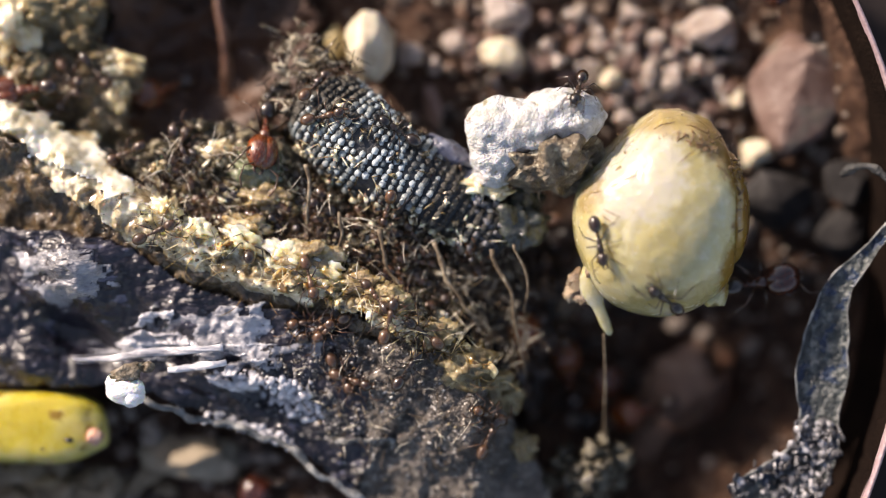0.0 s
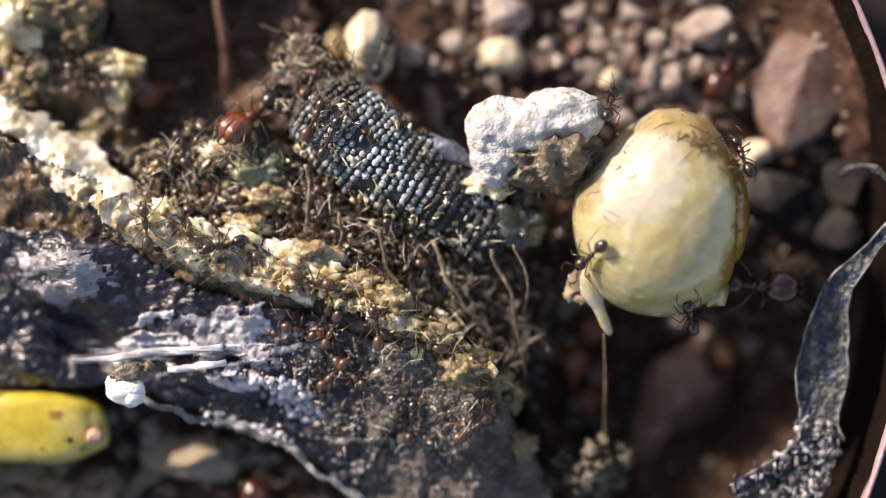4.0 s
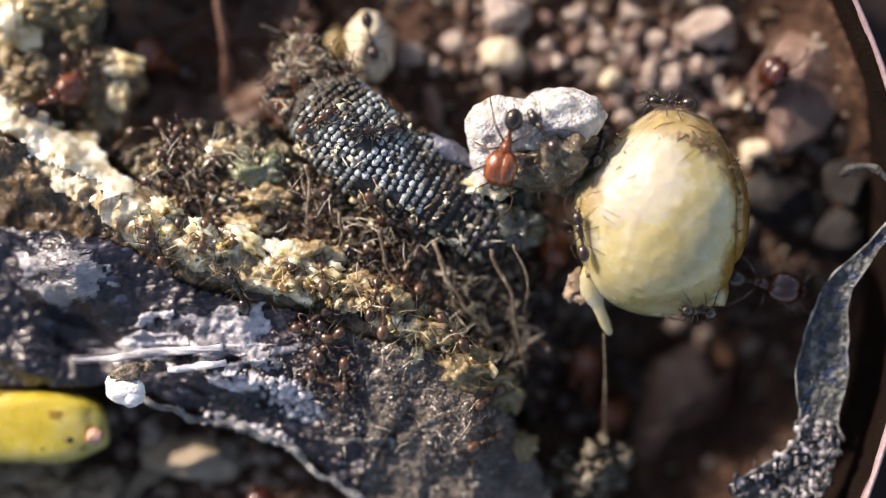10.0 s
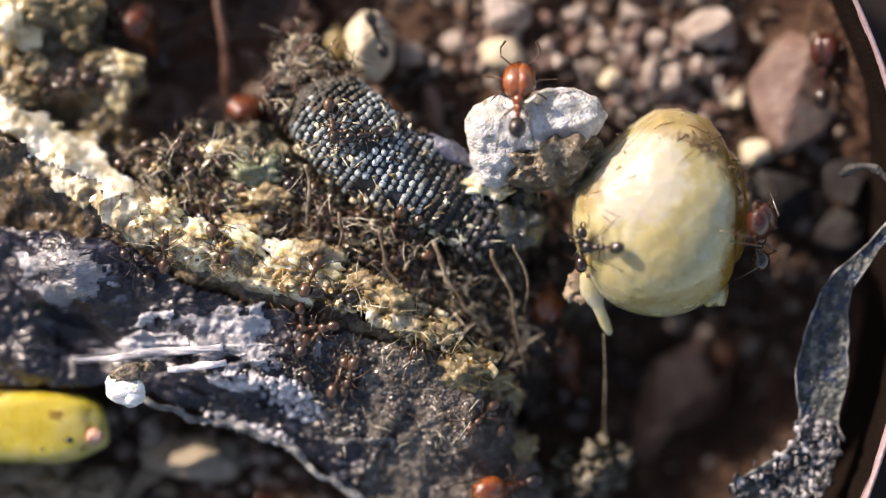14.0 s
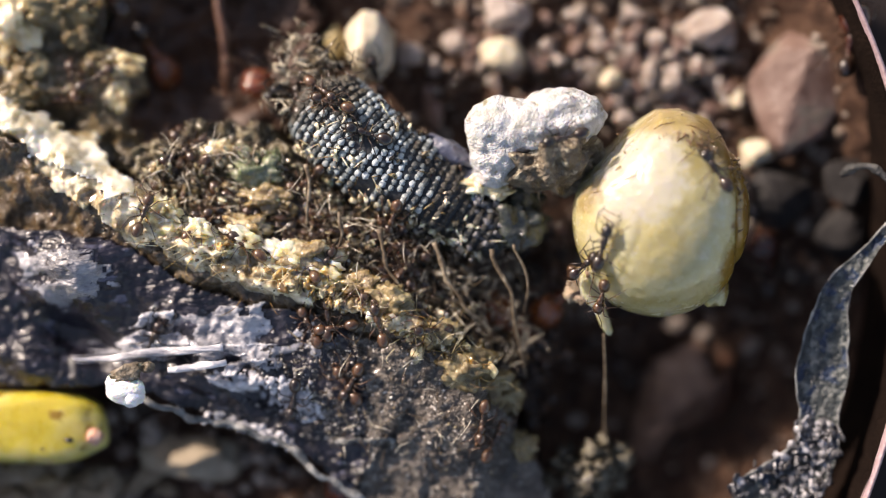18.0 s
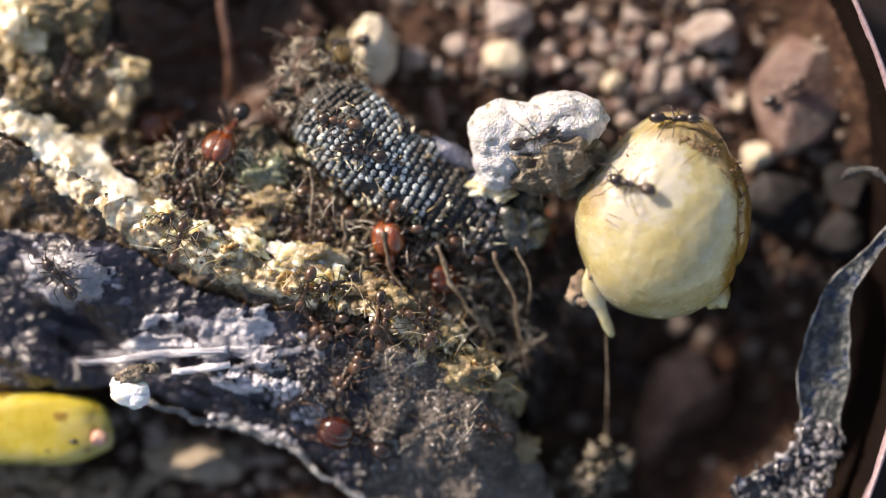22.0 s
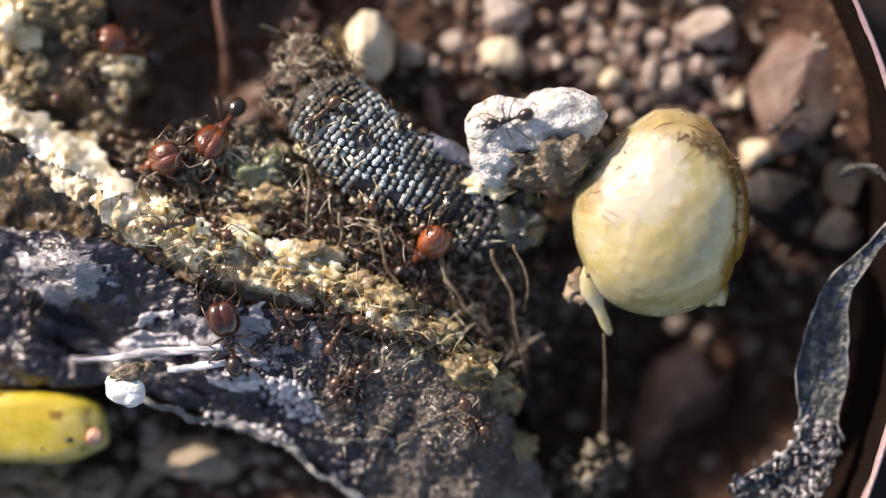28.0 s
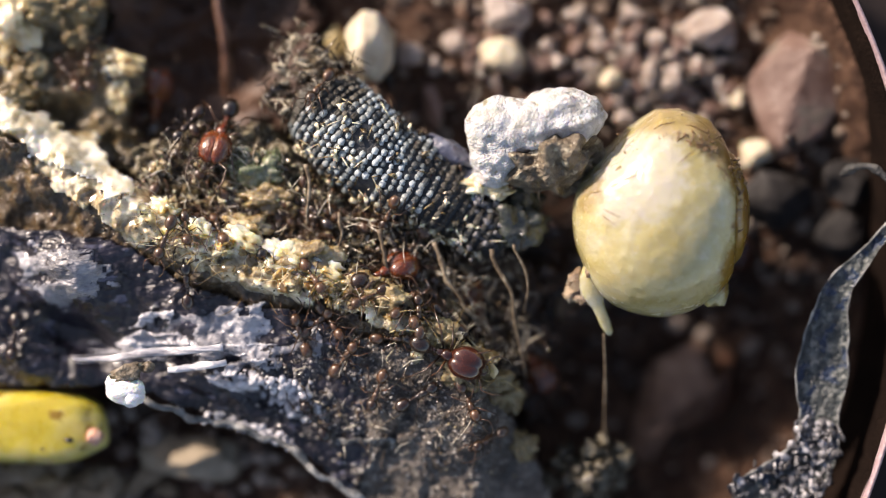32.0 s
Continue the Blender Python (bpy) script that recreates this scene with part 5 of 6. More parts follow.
for i in range(2600):
    x, y = rng.uniform(-18, 17.8), rng.uniform(-11, 11)
    if math.hypot(x - DISH[0], y - DISH[1]) > DISH_R - 0.6 or inside(x, y, COVER):
        continue
    s = 0.05 + 0.12 * rng.random()
    if x > 4 and y < -3 and rng.random() < 0.6:
        continue
    loose.append(ball((x, y, ground_z(x, y) + s * 0.4), (s, s * rng.uniform(0.6, 1), s * 0.7), 1, 0.3, 1.0, i * 0.13))
tagged(part("loose_grit", join(*loose), grit_mat, ground, "brown and pale grit"), kind="stuff")


# ---- ants ----
def make_ant(name, big, label, colours, size):
    """An ant that faces +x, its feet at z = 0: head, thorax, waist, gaster, six legs, two feelers."""
    def part(what, shape, material, parent, at=(0, 0, 0)):
        return link_mesh(what, ([tuple(q * size for q in v) for v in shape[0]], shape[1]), material, parent, at=[q * size for q in at])

    head_m, body_m, tail_m, leg_m = colours
    ant = tagged(group_thing(name), label, "ant", "ants at the carcass")
    if big:
        z = 0.85
        head = part("head", join(ball((1.3, 0.2, z + 0.1), (0.9, 0.62, 0.62), 3, 0.05, 2.0), ball((1.3, -0.2, z + 0.1), (0.9, 0.62, 0.62), 3, 0.05, 2.0)), head_m, ant)
        part("thorax", join(ball((0.3, 0, z), (0.42, 0.31, 0.34), 2), ball((-0.05, 0, z - 0.08), (0.36, 0.22, 0.25), 2)), body_m, ant)
        part("waist", join(ball((-0.42, 0, z - 0.12), (0.15, 0.13, 0.18), 2), ball((-0.62, 0, z - 0.1), (0.13, 0.16, 0.16), 2), tube([(0, 0, z - 0.14), (-0.8, 0, z - 0.1)], 0.07, 6)), body_m, ant)
        part("gaster", ball((-1.15, 0, z), (0.56, 0.45, 0.43), 3), tail_m, ant)
        jaw, eye_x, eye_y, reach, thick = 2.12, 1.75, 0.72, 1.25, 0.062
        base = (1.95, 0.2, z + 0.15)
    else:
        z = 0.5
        head = part("head", ball((0.85, 0, z + 0.02), (0.34, 0.29, 0.26), 3), head_m, ant)
        part("thorax", join(ball((0.34, 0, z), (0.3, 0.18, 0.2), 2), ball((0.05, 0, z - 0.05), (0.26, 0.14, 0.16), 2)), body_m, ant)
        part("waist", join(ball((-0.24, 0, z - 0.06), (0.1, 0.085, 0.12), 2), ball((-0.4, 0, z - 0.05), (0.09, 0.1, 0.1), 2), tube([(0, 0, z - 0.08), (-0.55, 0, z - 0.05)], 0.04, 6)), body_m, ant)
        part("gaster", ball((-0.85, 0, z), (0.42, 0.31, 0.29), 3), tail_m, ant)
        jaw, eye_x, eye_y, reach, thick = 1.18, 0.92, 0.26, 0.84, 0.036
        base = (1.08, 0.1, z + 0.12)
    k = 1.7 if big else 1.0
    for side in (1, -1):
        part("eye", ball((eye_x, eye_y * side, z + 0.14 * k), (0.06 * k, 0.03 * k, 0.05 * k), 1), chitin_dark, head)
        part("mandible", tube([(jaw - 0.06 * k, 0.14 * side * k, z - 0.08), (jaw + 0.12 * k, 0.12 * side * k, z - 0.1), (jaw + 0.2 * k, 0.01 * side, z - 0.12)], [0.06 * k, 0.05 * k, 0.015 * k], 6), leg_m, head)
        b = Vector((base[0], base[1] * side, base[2]))
        elbow = b + Vector((0.3, 0.42 * side, 0.12)) * k
        part("feeler", tube([b, elbow, elbow + Vector((0.35, 0.02 * side, -0.12)) * k, elbow + Vector((0.6, -0.1 * side, -0.2)) * k], [0.026 * k, 0.024 * k, 0.026 * k, 0.034 * k], 5), leg_m, ant)
        for lx, fx in ((0.42, 0.85), (0.2, 0.05), (0.0, -0.95)):
            hip = Vector((lx * k, 0.12 * side * k, z - 0.1 * k))
            knee = Vector((fx * 0.45 * k, reach * 0.52 * side, 0.34 * k))
            shin = Vector((fx * 0.85 * k, reach * 0.85 * side, -0.1 * k))
            foot = Vector((fx * 1.1 * k, reach * 1.05 * side, -hip.z))
            part("leg", tube([(0, 0, 0), knee * 0.55, knee, shin, foot], [thick * 0.8, thick, thick * 0.8, thick * 0.65, thick * 0.4], 6), leg_m, ant, at=hip)
    return ant


worker = make_ant("worker_ant", False, "small dark brown ant worker running over the food", (chitin_dark, chitin_dark, chitin_dark, chitin_dark), 0.8)
pale_worker = make_ant("worker_ant", False, "small amber-brown ant worker feeding in the litter", (chitin_amber, chitin_amber, chitin_amber, chitin_amber), 0.76)
soldier = make_ant("soldier_ant", True, "red-headed soldier ant with dark brown gaster", (chitin_red, chitin_red, chitin_dark, chitin_amber), 0.8)
dark_soldier = make_ant("soldier_ant", True, "dark maroon soldier ant with glossy big head", (chitin_maroon, chitin_maroon, chitin_dark, chitin_amber), 0.8)

# Routes: seconds, x, y on the plan, heading in degrees (0 along x, counter-clockwise), and the height where an ant climbs on stems and clods.
WORKER_ROUTES = [
    # over the egg
    [(0, 6.15, 0.34, 280), (1, 6.48, 0.44, 280), (1.6, 7.07, 0.34, 330), (2, 8.70, 0.61, 20), (2.5, 7.82, -1.26, 230), (3, 6.07, 2.05, 100), (3.5, 6.03, -0.19, 250),
     (5.5, 5.37, 0.02, 80), (6, 5.44, 0.46, 90), (7, 5.92, 0.02, 90), (8, 5.87, -0.02, 90), (9, 5.48, 0.57, 90), (10, 5.56, 0.56, 95), (11, 5.83, 0.45, 100),
     (12, 5.51, 1.06, 100), (13, 5.55, 1.37, 170), (14, 5.60, 0.13, 95), (15.5, 5.66, 0.24, 130), (17, 5.19, 0.46, 90), (18, 5.73, -0.63, 45), (19, 5.05, -0.65, 190), (25, 4.52, -0.43, 150), (32, 3.96, 0.02, 100)],
    [(0, 8.46, -1.69, 140), (0.6, 9.66, -0.61, 40), (1, 10.22, 0.02, 110), (2, 10.40, 0.23, 100), (3, 11.62, 2.44, 80), (3.5, 11.71, 3.10, 100), (5.5, 9.60, 4.97, 160), (6, 7.61, 5.23, 170),
     (7, 6.84, 5.08, 200), (8, 6.73, 4.97, 30), (8.5, 7.97, 1.49, 350), (9, 6.97, 3.24, 130), (9.5, 6.59, 3.90, 140), (10, 6.18, 3.72, 70), (11, 5.37, 5.26, 100), (13, 6.16, 6.27, 90), (17, 4.89, 7.27, 120), (24, 1.72, 7.04, 180), (32, 1.49, 6.59, 250)],
    [(0, 11.57, 4.53, 320), (1, 9.77, -2.31, 100), (2, 9.62, -2.31, 120), (3, 9.55, -2.31, 130), (5.5, 9.57, -2.64, 80), (7, 12.19, 2.70, 100), (8, 11.88, 3.13, 110), (9, 9.42, -1.47, 200), (10, 9.74, -2.16, 170),
     (11, 7.93, -2.03, 180), (11.5, 8.89, -1.47, 40), (12, 9.54, -0.36, 45), (12.5, 11.27, 0.90, 20), (14, 12.30, 3.15, 100), (17, 11.92, 3.97, 120), (18, 10.19, 2.86, 120), (18.5, 9.36, 1.28, 250),
     (19, 9.70, 0.27, 190), (19.5, 7.95, 1.95, 20), (20, 8.78, 2.33, 130), (21, 8.57, 2.70, 155), (22, 7.20, 2.46, 160), (22.5, 6.11, 1.62, 110), (23, 6.28, 0.98, 40), (23.5, 6.90, 1.71, 20), (24, 7.79, -0.83, 275),
     (24.5, 8.16, -1.15, 290), (25, 9.00, -1.69, 305), (26.5, 8.14, -1.47, 200), (27.5, 9.02, -2.04, 340), (28, 11.92, -0.64, 80), (30, 11.99, 0.02, 90), (32, 11.92, -0.42, 100)],
    [(0, 13.59, -0.66, 180), (3, 12.40, 1.38, 110), (6, 11.68, 2.11, 200), (7, 9.48, 4.79, 165), (8, 9.18, 4.94, 175), (9, 8.38, 4.94, 190), (10, 8.94, 5.42, 175), (11, 8.44, 5.60, 10), (11.5, 6.33, 0.45, 290), (12, 6.86, -0.29, 295),
     (13, 7.57, 0.27, 115), (13.5, 6.48, 0.87, 160), (14.5, 6.11, -0.62, 200), (16.5, 5.73, 0.02, 90), (19.5, 6.82, 0.27, 60), (20, 6.10, 2.64, 100), (21, 7.18, 4.75, 40), (22, 8.85, 4.87, 0), (22.5, 8.13, -0.51, 250), (23, 9.60, 2.27, 175),
     (24, 8.90, 6.32, 120), (25.5, 4.25, 4.88, 170), (27, 3.17, 5.23, 200), (28, 2.62, 4.90, 190), (29, 1.70, 4.37, 20), (30, 4.79, 2.46, 280), (32, 3.48, 1.14, 250)],
    # on the lump and the scaly limb
    [(0, 5.19, 5.96, 250), (1, 6.40, 5.04, 30), (2, 6.47, 5.08, 40), (3, 6.51, 5.15, 45), (5.5, 5.67, 6.23, 120), (8, 3.84, 5.92, 200), (9.5, 4.36, 4.58, 130), (10, 3.93, 4.42, 125), (10.6, 4.72, 5.48, 60), (13, 8.17, 5.71, 10), (17, 4.73, 3.96, 200),
     (20.4, 4.03, 4.58, 190), (21, 4.92, 5.24, 140), (22, 3.38, 4.46, 20), (23, 8.71, 5.52, 0), (25, 7.10, 5.87, 160), (28, -1.90, 6.59, 180), (32, -2.13, 6.59, 100)],
    [(0, -1.86, 4.46, 150), (2, -4.96, 4.46, 100), (6, -3.62, 4.22, 20), (9, -2.69, 4.43, 170), (11, -2.84, 4.61, 200), (14, -2.95, 4.39, 190), (17, -2.51, 4.54, 10), (18, -2.95, 4.43, 160), (21, -4.52, 3.57, 200), (23, -1.92, 4.16, 130), (25, -3.50, 3.66, 100), (28, -1.45, 6.59, 40), (32, -2.58, 6.59, 100)],
    # over the cream stone
    [(0, 1.73, 6.98, 100), (1, 1.62, 7.14, 120), (3, -3.57, 8.51, 30), (6, -0.09, 6.41, 200), (9, -2.13, 9.10, 150), (10, -3.01, 8.55, 280), (11, -2.57, 7.90, 130), (12, -3.35, 8.60, 40), (13, -3.94, 7.95, 60), (14, -2.85, 8.60, 110), (17, -2.81, 6.93, 100), (21, -2.90, 8.67, 170), (24, -5.94, 7.89, 200), (31, -3.23, 9.00, 60), (32, -5.07, 7.72, 200)],
    [(0, 0.82, 5.68, 180), (3, 1.28, 7.09, 90), (10, -4.18, 7.74, 0), (14, -1.46, 6.86, 20), (19, 0.36, 6.74, 40), (22, 14.07, 6.54, 30), (23, 15.71, 7.59, 10), (26, 14.30, 6.09, 200), (30, 13.95, 4.78, 240), (32, 14.50, 4.13, 300)],
    [(0, 12.36, 4.32, 240), (3, 13.36, 9.14, 100), (8, 12.25, 2.51, 100), (12, 14.47, 4.99, 220), (13, 13.23, 7.02, 100), (14, 12.81, 2.74, 260), (18, 12.79, 2.16, 100), (23, 12.14, 1.49, 90), (32, 12.45, -0.66, 90)],
    # on the torn edge and the hide
    [(0, -9.40, 2.24, 200), (2, -9.55, 0.02, 60), (3, -8.89, 0.02, 200), (6, -7.79, 0.02, 190), (12, -12.08, -0.09, 100), (13, -12.08, -0.20, 120), (17, -11.78, -3.29, 200), (18, -11.56, -3.51, 60), (20, -15.05, -1.30, 60), (24, -14.96, -0.63, 200), (25, -15.93, -1.52, 280), (32, -17.05, -3.55, 260)],
    [(0, -7.79, 0.02, 100), (2, -7.57, 0.13, 280), (6, -7.79, 0.24, 30), (13, -6.29, 0.46, 60), (18, -8.23, 0.57, 90), (20, -13.62, 1.23, 220), (21, -13.62, 2.11, 200), (23, -7.68, 0.57, 260), (28, -9.33, -1.30, 60), (32, -9.99, -1.30, 90)],
    [(0, -5.18, 2.90, 100), (6, -10.21, 0.90, 200), (11, -7.57, -1.74, 100), (13, -4.05, -1.30, 10), (18, -5.87, -5.76, 250), (20, -4.26, -0.97, 60), (22, -4.26, -1.40, 200), (24, -9.14, -3.95, 100), (28, -6.71, -3.51, 30), (32, -4.99, -6.66, 120)],
    [(0, -1.42, -4.63, 60), (2, -0.09, -8.71, 100), (6, -2.09, -4.86, 70), (9, -4.74, -3.52, 100), (12, -4.52, -3.74, 60), (17, -7.87, -5.76, 220), (18, -7.06, -8.52, 120), (22, -5.87, -5.76, 30), (25, -6.30, -4.86, 160), (29, -2.75, -5.53, 60), (32, -0.98, -5.76, 30)],
]
SOLDIER_ROUTES = [
    # red: arrives on the lump, feeds, leaves
    [(0, 2.42, 12.79, 300), (3.8, 2.53, 11.88, 290), (5.5, 3.15, 6.50, 300), (6, 2.84, 5.55, 240), (6.5, 2.62, 4.6, 260), (7, 2.5, 4.35, 260), (9, 2.45, 4.25, 256), (11, 2.5, 4.25, 262), (13, 2.5, 4.25, 263), (13.5, 2.62, 4.7, 275), (14, 2.9, 5.2, 80),
     (14.5, 3.93, 6.4, 40), (15.6, 5.57, 9.53, 70), (16.5, 6.06, 12.11, 80), (24, 7.20, 13.02, 60), (32, 12.45, 12.79, 60)],
    # red: crosses the dark soil below and leaves under the hide
    [(0, 9.17, -6.81, 200), (2, 8.47, -6.57, 180), (6, 5.17, -5.93, 200), (7, 4.58, -6.48, 190), (9, 7.48, -8.01, 200), (11, 7.6, -5.6, 250, -2.0), (12, 7.5, -7.35, 170, 0.0), (12.5, 7.1, -8.2, 160, 0.2), (13, 6.55, -8.8, 170, 0.4), (13.5, 4.9, -9.1, 185, 0.6), (14, 2.60, -9.42, 190),
     (14.5, -1.43, -9.42, 185), (17, -5.11, -11.15, 230), (32, -8.76, -12.75, 200)],
    # red: in the belly, lower limb
    [(0, 5.4, -5.6, 100, -4.2), (6, 5.6, -5.9, 80, -4.2), (11, 5.5, -5.7, 60, -4.2), (17.4, 4.6, -4.8, 120, -2.5), (17.9, 2.8, -3.4, 130), (18.5, 0.81, -1.78, 160), (19, -1.09, -0.87, 120), (20, -0.98, -0.42, 90), (21, -1.87, -0.76, 100), (22, -2.09, -0.53, 95), (23, -2.58, -0.20, 110), (25, -2.53, -0.64, 130), (28, -1.09, 0.02, 40), (29, -1.54, -0.65, 60), (30, -0.76, -0.65, 60), (31, 0.47, -1.54, 100), (32, 1.04, -2.68, 120)],
    [(0, 6.6, -6.6, 70, -5.0), (8, 6.4, -6.4, 100, -5.0), (17.2, 5.2, -5.48, 120, -3.0), (17.8, 3.6, -4.0, 140), (18.4, 2.61, -1.78, 150), (19, 1.48, -0.54, 170), (20, 1.36, -0.02, 190), (21, 0.36, -0.99, 185), (22, 0.13, -0.99, 190), (23, -0.31, -0.65, 195), (25, 0.13, -0.54, 200), (27.5, 0.13, -0.65, 200), (28.5, 2.17, -2.69, 300), (32, 3.56, -4.54, 300)],
    # red: at the upper left wall
    [(0, -11.74, 6.54, 200), (3, -12.01, 6.54, 210), (7, -10.28, 6.36, 160), (12, -12.68, 8.34, 140), (17, -12.57, 8.57, 100), (18, -12.57, 8.23, 300), (20, -11.52, 5.46, 250), (24, -11.88, 5.78, 175), (25, -12.06, 5.44, 170), (28, -12.93, 7.84, 160), (29, -12.26, 4.76, 190), (30, -12.06, 5.44, 100), (32, -12.36, 5.76, 90)],
    [(0, -16.54, 6.47, 180), (1, -16.98, 6.69, 160), (4, -19.20, 7.14, 170), (8, -18.76, 6.02, 20), (10, -16.16, 6.12, 30), (11, -14.83, 8.82, 60), (12, -14.39, 9.37, 20), (14, -13.61, 9.55, 10), (17, -14.15, 11.18, 100), (20, -13.48, 8.51, 240), (21, -15.71, 6.12, 200), (22, -18.48, 5.78, 190), (23.4, -17.91, 2.66, 340), (24, -12.15, 3.34, 15), (25, -12.08, 3.01, 20), (26.5, -12.26, 3.12, 15), (28, -11.55, 3.34, 20), (29, -12.59, 2.33, 15),
     (29.5, -11.72, -0.20, 300), (30, -10.27, -1.92, 310), (30.5, -8.04, -3.07, 340), (31, -6.28, -3.34, 20), (31.5, -5.05, -2.51, 40), (32, -2.62, -1.41, 15)],
    # red: between the cavity and the limb
    [(0, -7.37, 4.50, 260), (3, -7.48, 5.06, 250), (7, -7.59, 4.95, 80), (9, -7.16, 5.41, 90), (11, -6.92, 5.28, 50), (12, -7.14, 5.06, 40), (13, -7.14, 5.28, 45), (14, -7.37, 5.62, 200), (17, -7.14, 5.73, 190), (18, -6.69, 6.51, 170), (20, -8.62, 4.62, 250), (23, -8.62, 4.51, 245), (25, -8.58, 5.07, 250), (29, -8.85, 4.62, 240), (32, -8.78, 4.51, 250)],
    # left of the egg
    [(0, 3.34, -4.55, 80), (3, 5.61, -3.74, 10), (6, 4.58, -4.08, 100), (10, 4.18, -1.10, 80), (11, 4.51, -1.55, 70), (12, 4.51, -1.89, 80), (14, 4.51, -1.77, 260), (17, 4.85, -0.65, 265), (18, 5.05, -1.65, 230), (19, 4.89, -2.69, 240), (19.4, 4.7, -4.3, 10, 0.7), (19.5, 5.0, -4.7, 30, 0.8), (20, 5.1, -4.85, 35, 0.8), (20.4, 5.3, -3.9, 80, 0.8), (20.6, 5.2, -2.2, 100), (21, 4.49, 0.02, 290), (22, 4.38, 0.25, 110), (23, 4.11, 0.25, 100), (25, 3.82, 0.25, 110), (28, 3.93, 0.47, 100), (30, 3.26, 0.47, 150), (32, 3.59, 1.25, 170)],
]
DARK_ROUTES = [
    # behind the egg
    [(0, 12.45, -1.35, 10, 0.8), (1, 12.5, -1.4, 5, 0.8), (3, 12.45, -1.5, 350, 0.8), (7, 12.5, -1.3, 0, 0.8), (9, 12.5, -1.25, 0, 0.8), (10, 12.55, -1.35, 350, 0.8), (10.4, 12.7, -1.7, 330, 0.2), (11, 13.22, -2.73, 300), (12, 11.85, -2.96, 200), (14, 11.74, 0.47, 100), (18, 13.86, -0.66, 100), (21, 10.89, -2.58, 190), (23, 12.90, -0.21, 80), (28, 12.14, -0.66, 90), (32, 12.14, -0.88, 80)],
    # walks up to the pink stone
    [(0, 14.50, 11.42, 250), (6, 10.78, 6.59, 260), (8, 11.60, 6.05, 100), (9, 12.10, 5.76, 80), (10, 13.48, 6.50, 60), (11, 15.31, 7.39, 30), (12, 15.54, 7.39, 80), (13, 15.65, 7.39, 100), (14, 15.81, 7.19, 95), (17, 16.21, 8.12, 90), (18, 16.32, 8.23, 80), (20, 16.78, 11.42, 90), (32, 16.32, 12.79, 90)],
    # over the flank
    [(0, -8.30, -11.15, 60), (16, -8.30, -11.61, 40), (19, -3.23, -9.86, 60), (21, -0.72, -8.48, 90), (22, -3.33, -7.34, 150), (23, -4.33, -7.34, 190), (24, -7.88, -7.92, 175), (25, -9.13, -6.41, 150), (26, -8.54, -5.31, 40), (28, -8.36, -3.62, 100), (29, -7.59, -3.62, 30), (30, -4.96, -4.23, 180), (31, -1.85, -3.07, 20), (32, -0.09, -3.98, 340)],
]

ant_rng = random.Random(11)
workers = [worker] + [copy_thing(worker, Matrix()) for _ in range(len(WORKER_ROUTES) - 1)]
soldiers = [soldier] + [copy_thing(soldier, Matrix()) for _ in range(len(SOLDIER_ROUTES) - 1)]
dark_soldiers = [dark_soldier] + [copy_thing(dark_soldier, Matrix()) for _ in range(len(DARK_ROUTES) - 1)]

# the crowd that feeds in the belly: many workers that shift on the spot
HAUNTS = [((-8.08, 1.35), 2.4, 1.3, 22), ((-4.99, 0.47), 2.0, 1.2, 18), ((-0.99, -0.87), 2.0, 1.2, 20), ((2.17, -2.01), 1.8, 1.7, 20), ((3.55, -4.08), 1.2, 1.8, 15), ((-3.18, -2.63), 1.8, 0.6, 6),
          ((-5.45, 5.83), 0.9, 1.1, 3), ((1.47, -6.23), 1.8, 1.6, 3), ((-10.87, 3.84), 1.4, 0.8, 6), ((3.94, 0.69), 0.7, 1.0, 6), ((4.56, -1.34), 0.9, 1.4, 7), ((-14.74, 7.12), 1.8, 1.6, 3), ((-4.31, -5.53), 1.6, 1.0, 2)]
crowd = [(pale_worker, -9.0, 1.0)]
for (hx, hy), sx, sy, count in HAUNTS:
    for _ in range(count):
        crowd.append((copy_thing(pale_worker if ant_rng.random() < 0.82 else worker, Matrix()), hx + ant_rng.gauss(0, sx * 0.6), hy + ant_rng.gauss(0, sy * 0.6)))


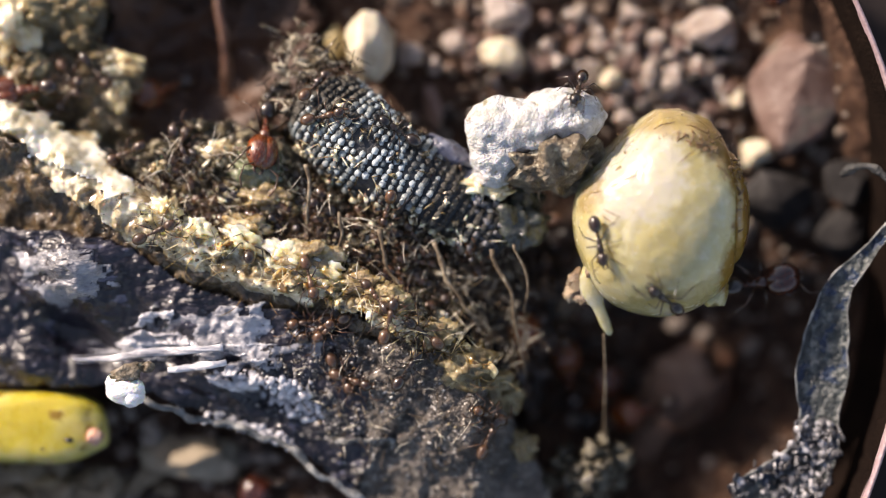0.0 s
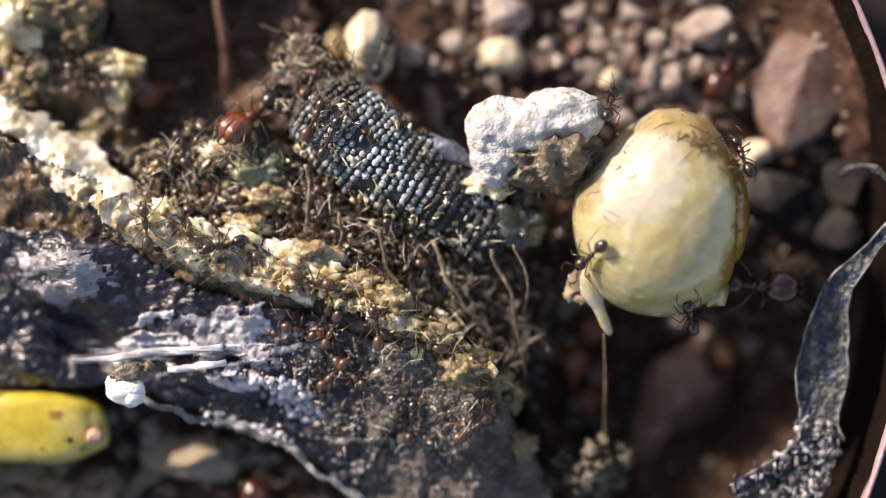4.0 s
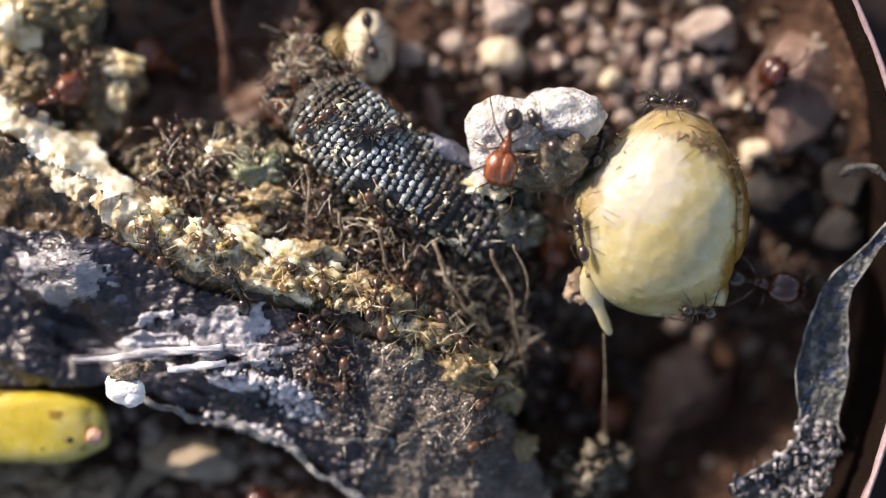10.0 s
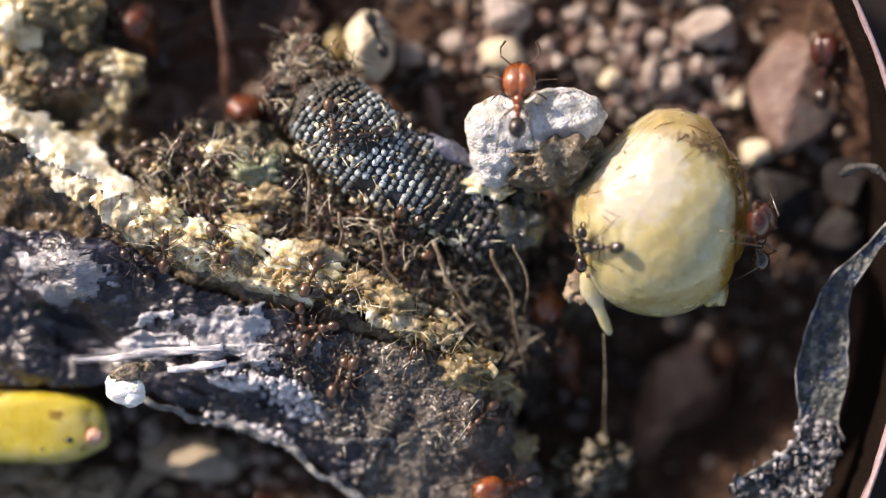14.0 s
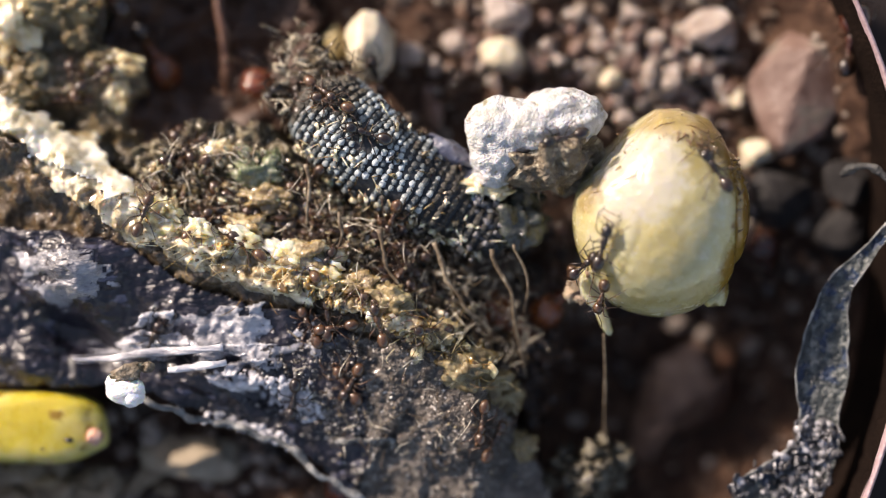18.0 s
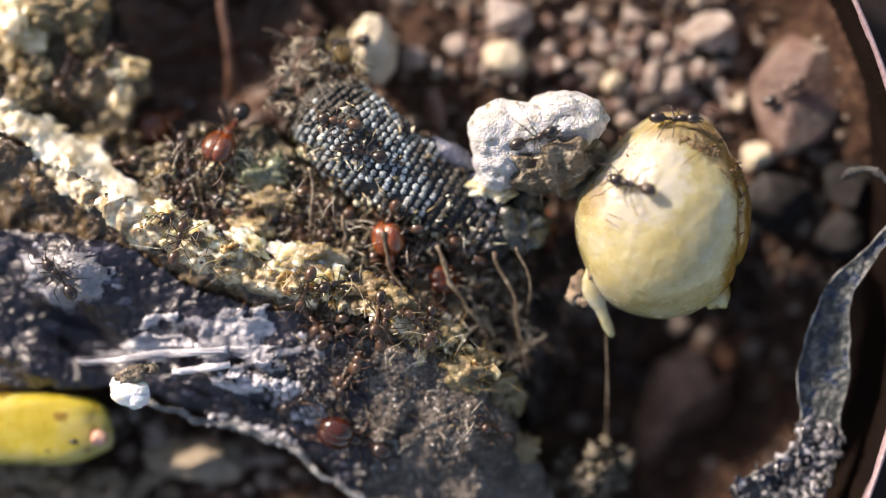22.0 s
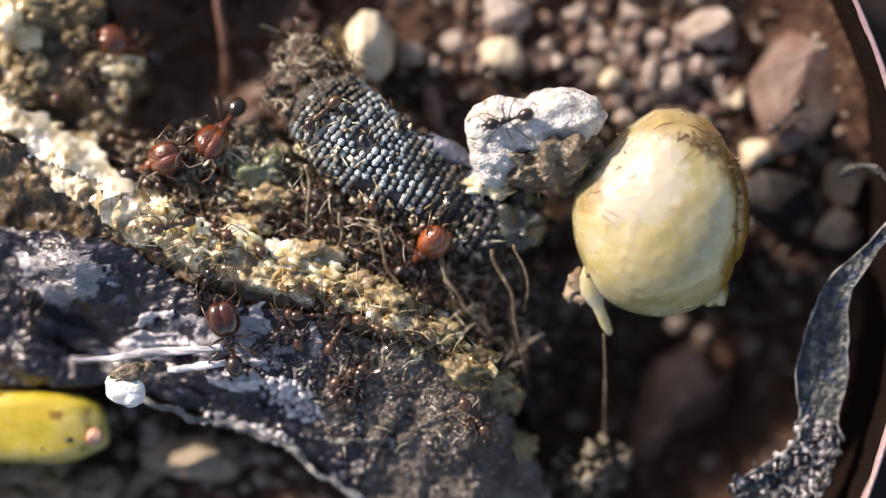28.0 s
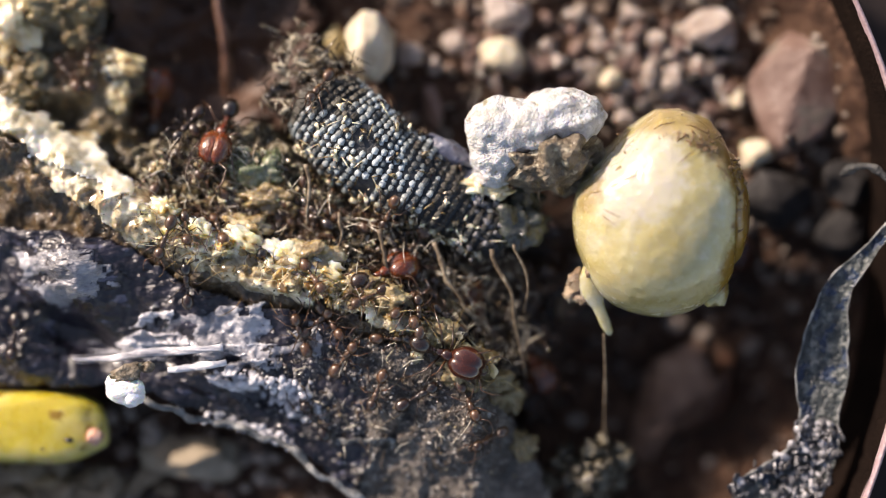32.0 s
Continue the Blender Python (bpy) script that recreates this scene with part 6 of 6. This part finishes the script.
# ---- what moves ----
def motions():
    from mathutils.bvhtree import BVHTree
    points, faces = [], []
    for ob in SUPPORTS:
        off = (ob.parent.location if ob.parent else Vector()) + ob.location
        turn = ob.rotation_euler.to_matrix()
        k = len(points)
        points += [((turn @ v.co) + off) / MM for v in ob.data.vertices]
        faces += [tuple(i + k for i in q.vertices) for q in ob.data.polygons]
    tree = BVHTree.FromPolygons(points, faces)

    def top(x, y):
        hit = tree.ray_cast(Vector((x, y, 30)), Vector((0, 0, -1)))
        return hit[0].z if hit[0] else -1.0

    def stand(x, y, heading, size, lift=None):
        """The pose of an ant on what lies below it."""
        w = radians(heading)
        fx, fy = math.cos(w), math.sin(w)
        if lift is not None:
            return Matrix.Translation(Vector((x, y, lift)) * MM) @ pose(0, 0, 0, 0, 0, heading)
        c = top(x, y)
        a, b = top(x + fx * size, y + fy * size), top(x - fx * size, y - fy * size)
        l, r = top(x - fy * size * 0.7, y + fx * size * 0.7), top(x + fy * size * 0.7, y - fx * size * 0.7)
        a, b, l, r = [max(c - size, min(c + size, q)) for q in (a, b, l, r)]
        fwd = Vector((fx * 2 * size, fy * 2 * size, a - b)).normalized()
        left = Vector((-fy * 1.4 * size, fx * 1.4 * size, (l - r) * 0.8)).normalized()
        up = fwd.cross(left).normalized()
        left = up.cross(fwd)
        m = Matrix((fwd, left, up)).transposed().to_4x4()
        z = max(c, (a + b) / 2) - 0.04
        return Matrix.Translation(Vector((x, y, z)) * MM) @ m

    def follow(ant, route, size, seed, step=0.5):
        """Keys an ant on its route and swings its legs as it goes."""
        own = random.Random(seed)
        turns = [route[0][3]]
        for row in route[1:]:
            turns.append(turns[-1] + (row[3] - turns[-1] + 180) % 360 - 180)
        times = sorted({round(step * i, 2) for i in range(int(32 / step) + 1)} | {r[0] for r in route})
        rows, going = [], []
        k = 0
        for t in times:
            while k < len(route) - 2 and t > route[k + 1][0]:
                k += 1
            a, b = route[k], route[k + 1]
            f = max(0.0, min(1.0, (t - a[0]) / (b[0] - a[0])))
            e = f * f * (3 - 2 * f)
            x, y = a[1] + (b[1] - a[1]) * e, a[2] + (b[2] - a[2]) * e
            rows.append((t, stand(x, y, turns[k] + (turns[k + 1] - turns[k]) * e + own.gauss(0, 3), size, a[4] + (b[4] - a[4]) * e if len(a) > 4 and len(b) > 4 else None)))
            going.append(min(1.0, math.hypot(b[1] - a[1], b[2] - a[2]) / (b[0] - a[0]) / 1.2))
        walk(ant, rows)
        legs = [c for c in ant.children if c.name.startswith("leg")]
        for n, leg in enumerate(legs):
            at = leg.location.copy()
            beat = []
            for j, t in enumerate(times):
                swing = (5 + 17 * going[j]) * (1 if (j + n) % 2 else -1) * own.uniform(0.5, 1)
                beat.append((t, Matrix.Translation(at) @ pose(0, 0, 0, own.gauss(0, 3), 0, swing)))
            walk(leg, beat)

    for i, (ant, route) in enumerate(zip(workers, WORKER_ROUTES)):
        follow(ant, route, 0.7, i)
    for i, (ant, route) in enumerate(zip(soldiers, SOLDIER_ROUTES)):
        follow(ant, route, 1.1, 50 + i)
    for i, (ant, route) in enumerate(zip(dark_soldiers, DARK_ROUTES)):
        follow(ant, route, 1.1, 80 + i)
    for i, (ant, x, y) in enumerate(crowd):
        own = random.Random(200 + i)
        heading, rows = own.uniform(0, 360), []
        t = 0.0
        cx, cy = x, y
        while t < 32:
            rows.append((t, stand(cx, cy, heading, 0.6)))
            heading += own.gauss(0, 25)
            cx, cy = x + own.gauss(0, 0.35), y + own.gauss(0, 0.35)
            t += own.uniform(0.7, 1.6)
        rows.append((32.0, stand(cx, cy, heading, 0.6)))
        walk(ant, rows)


motions()
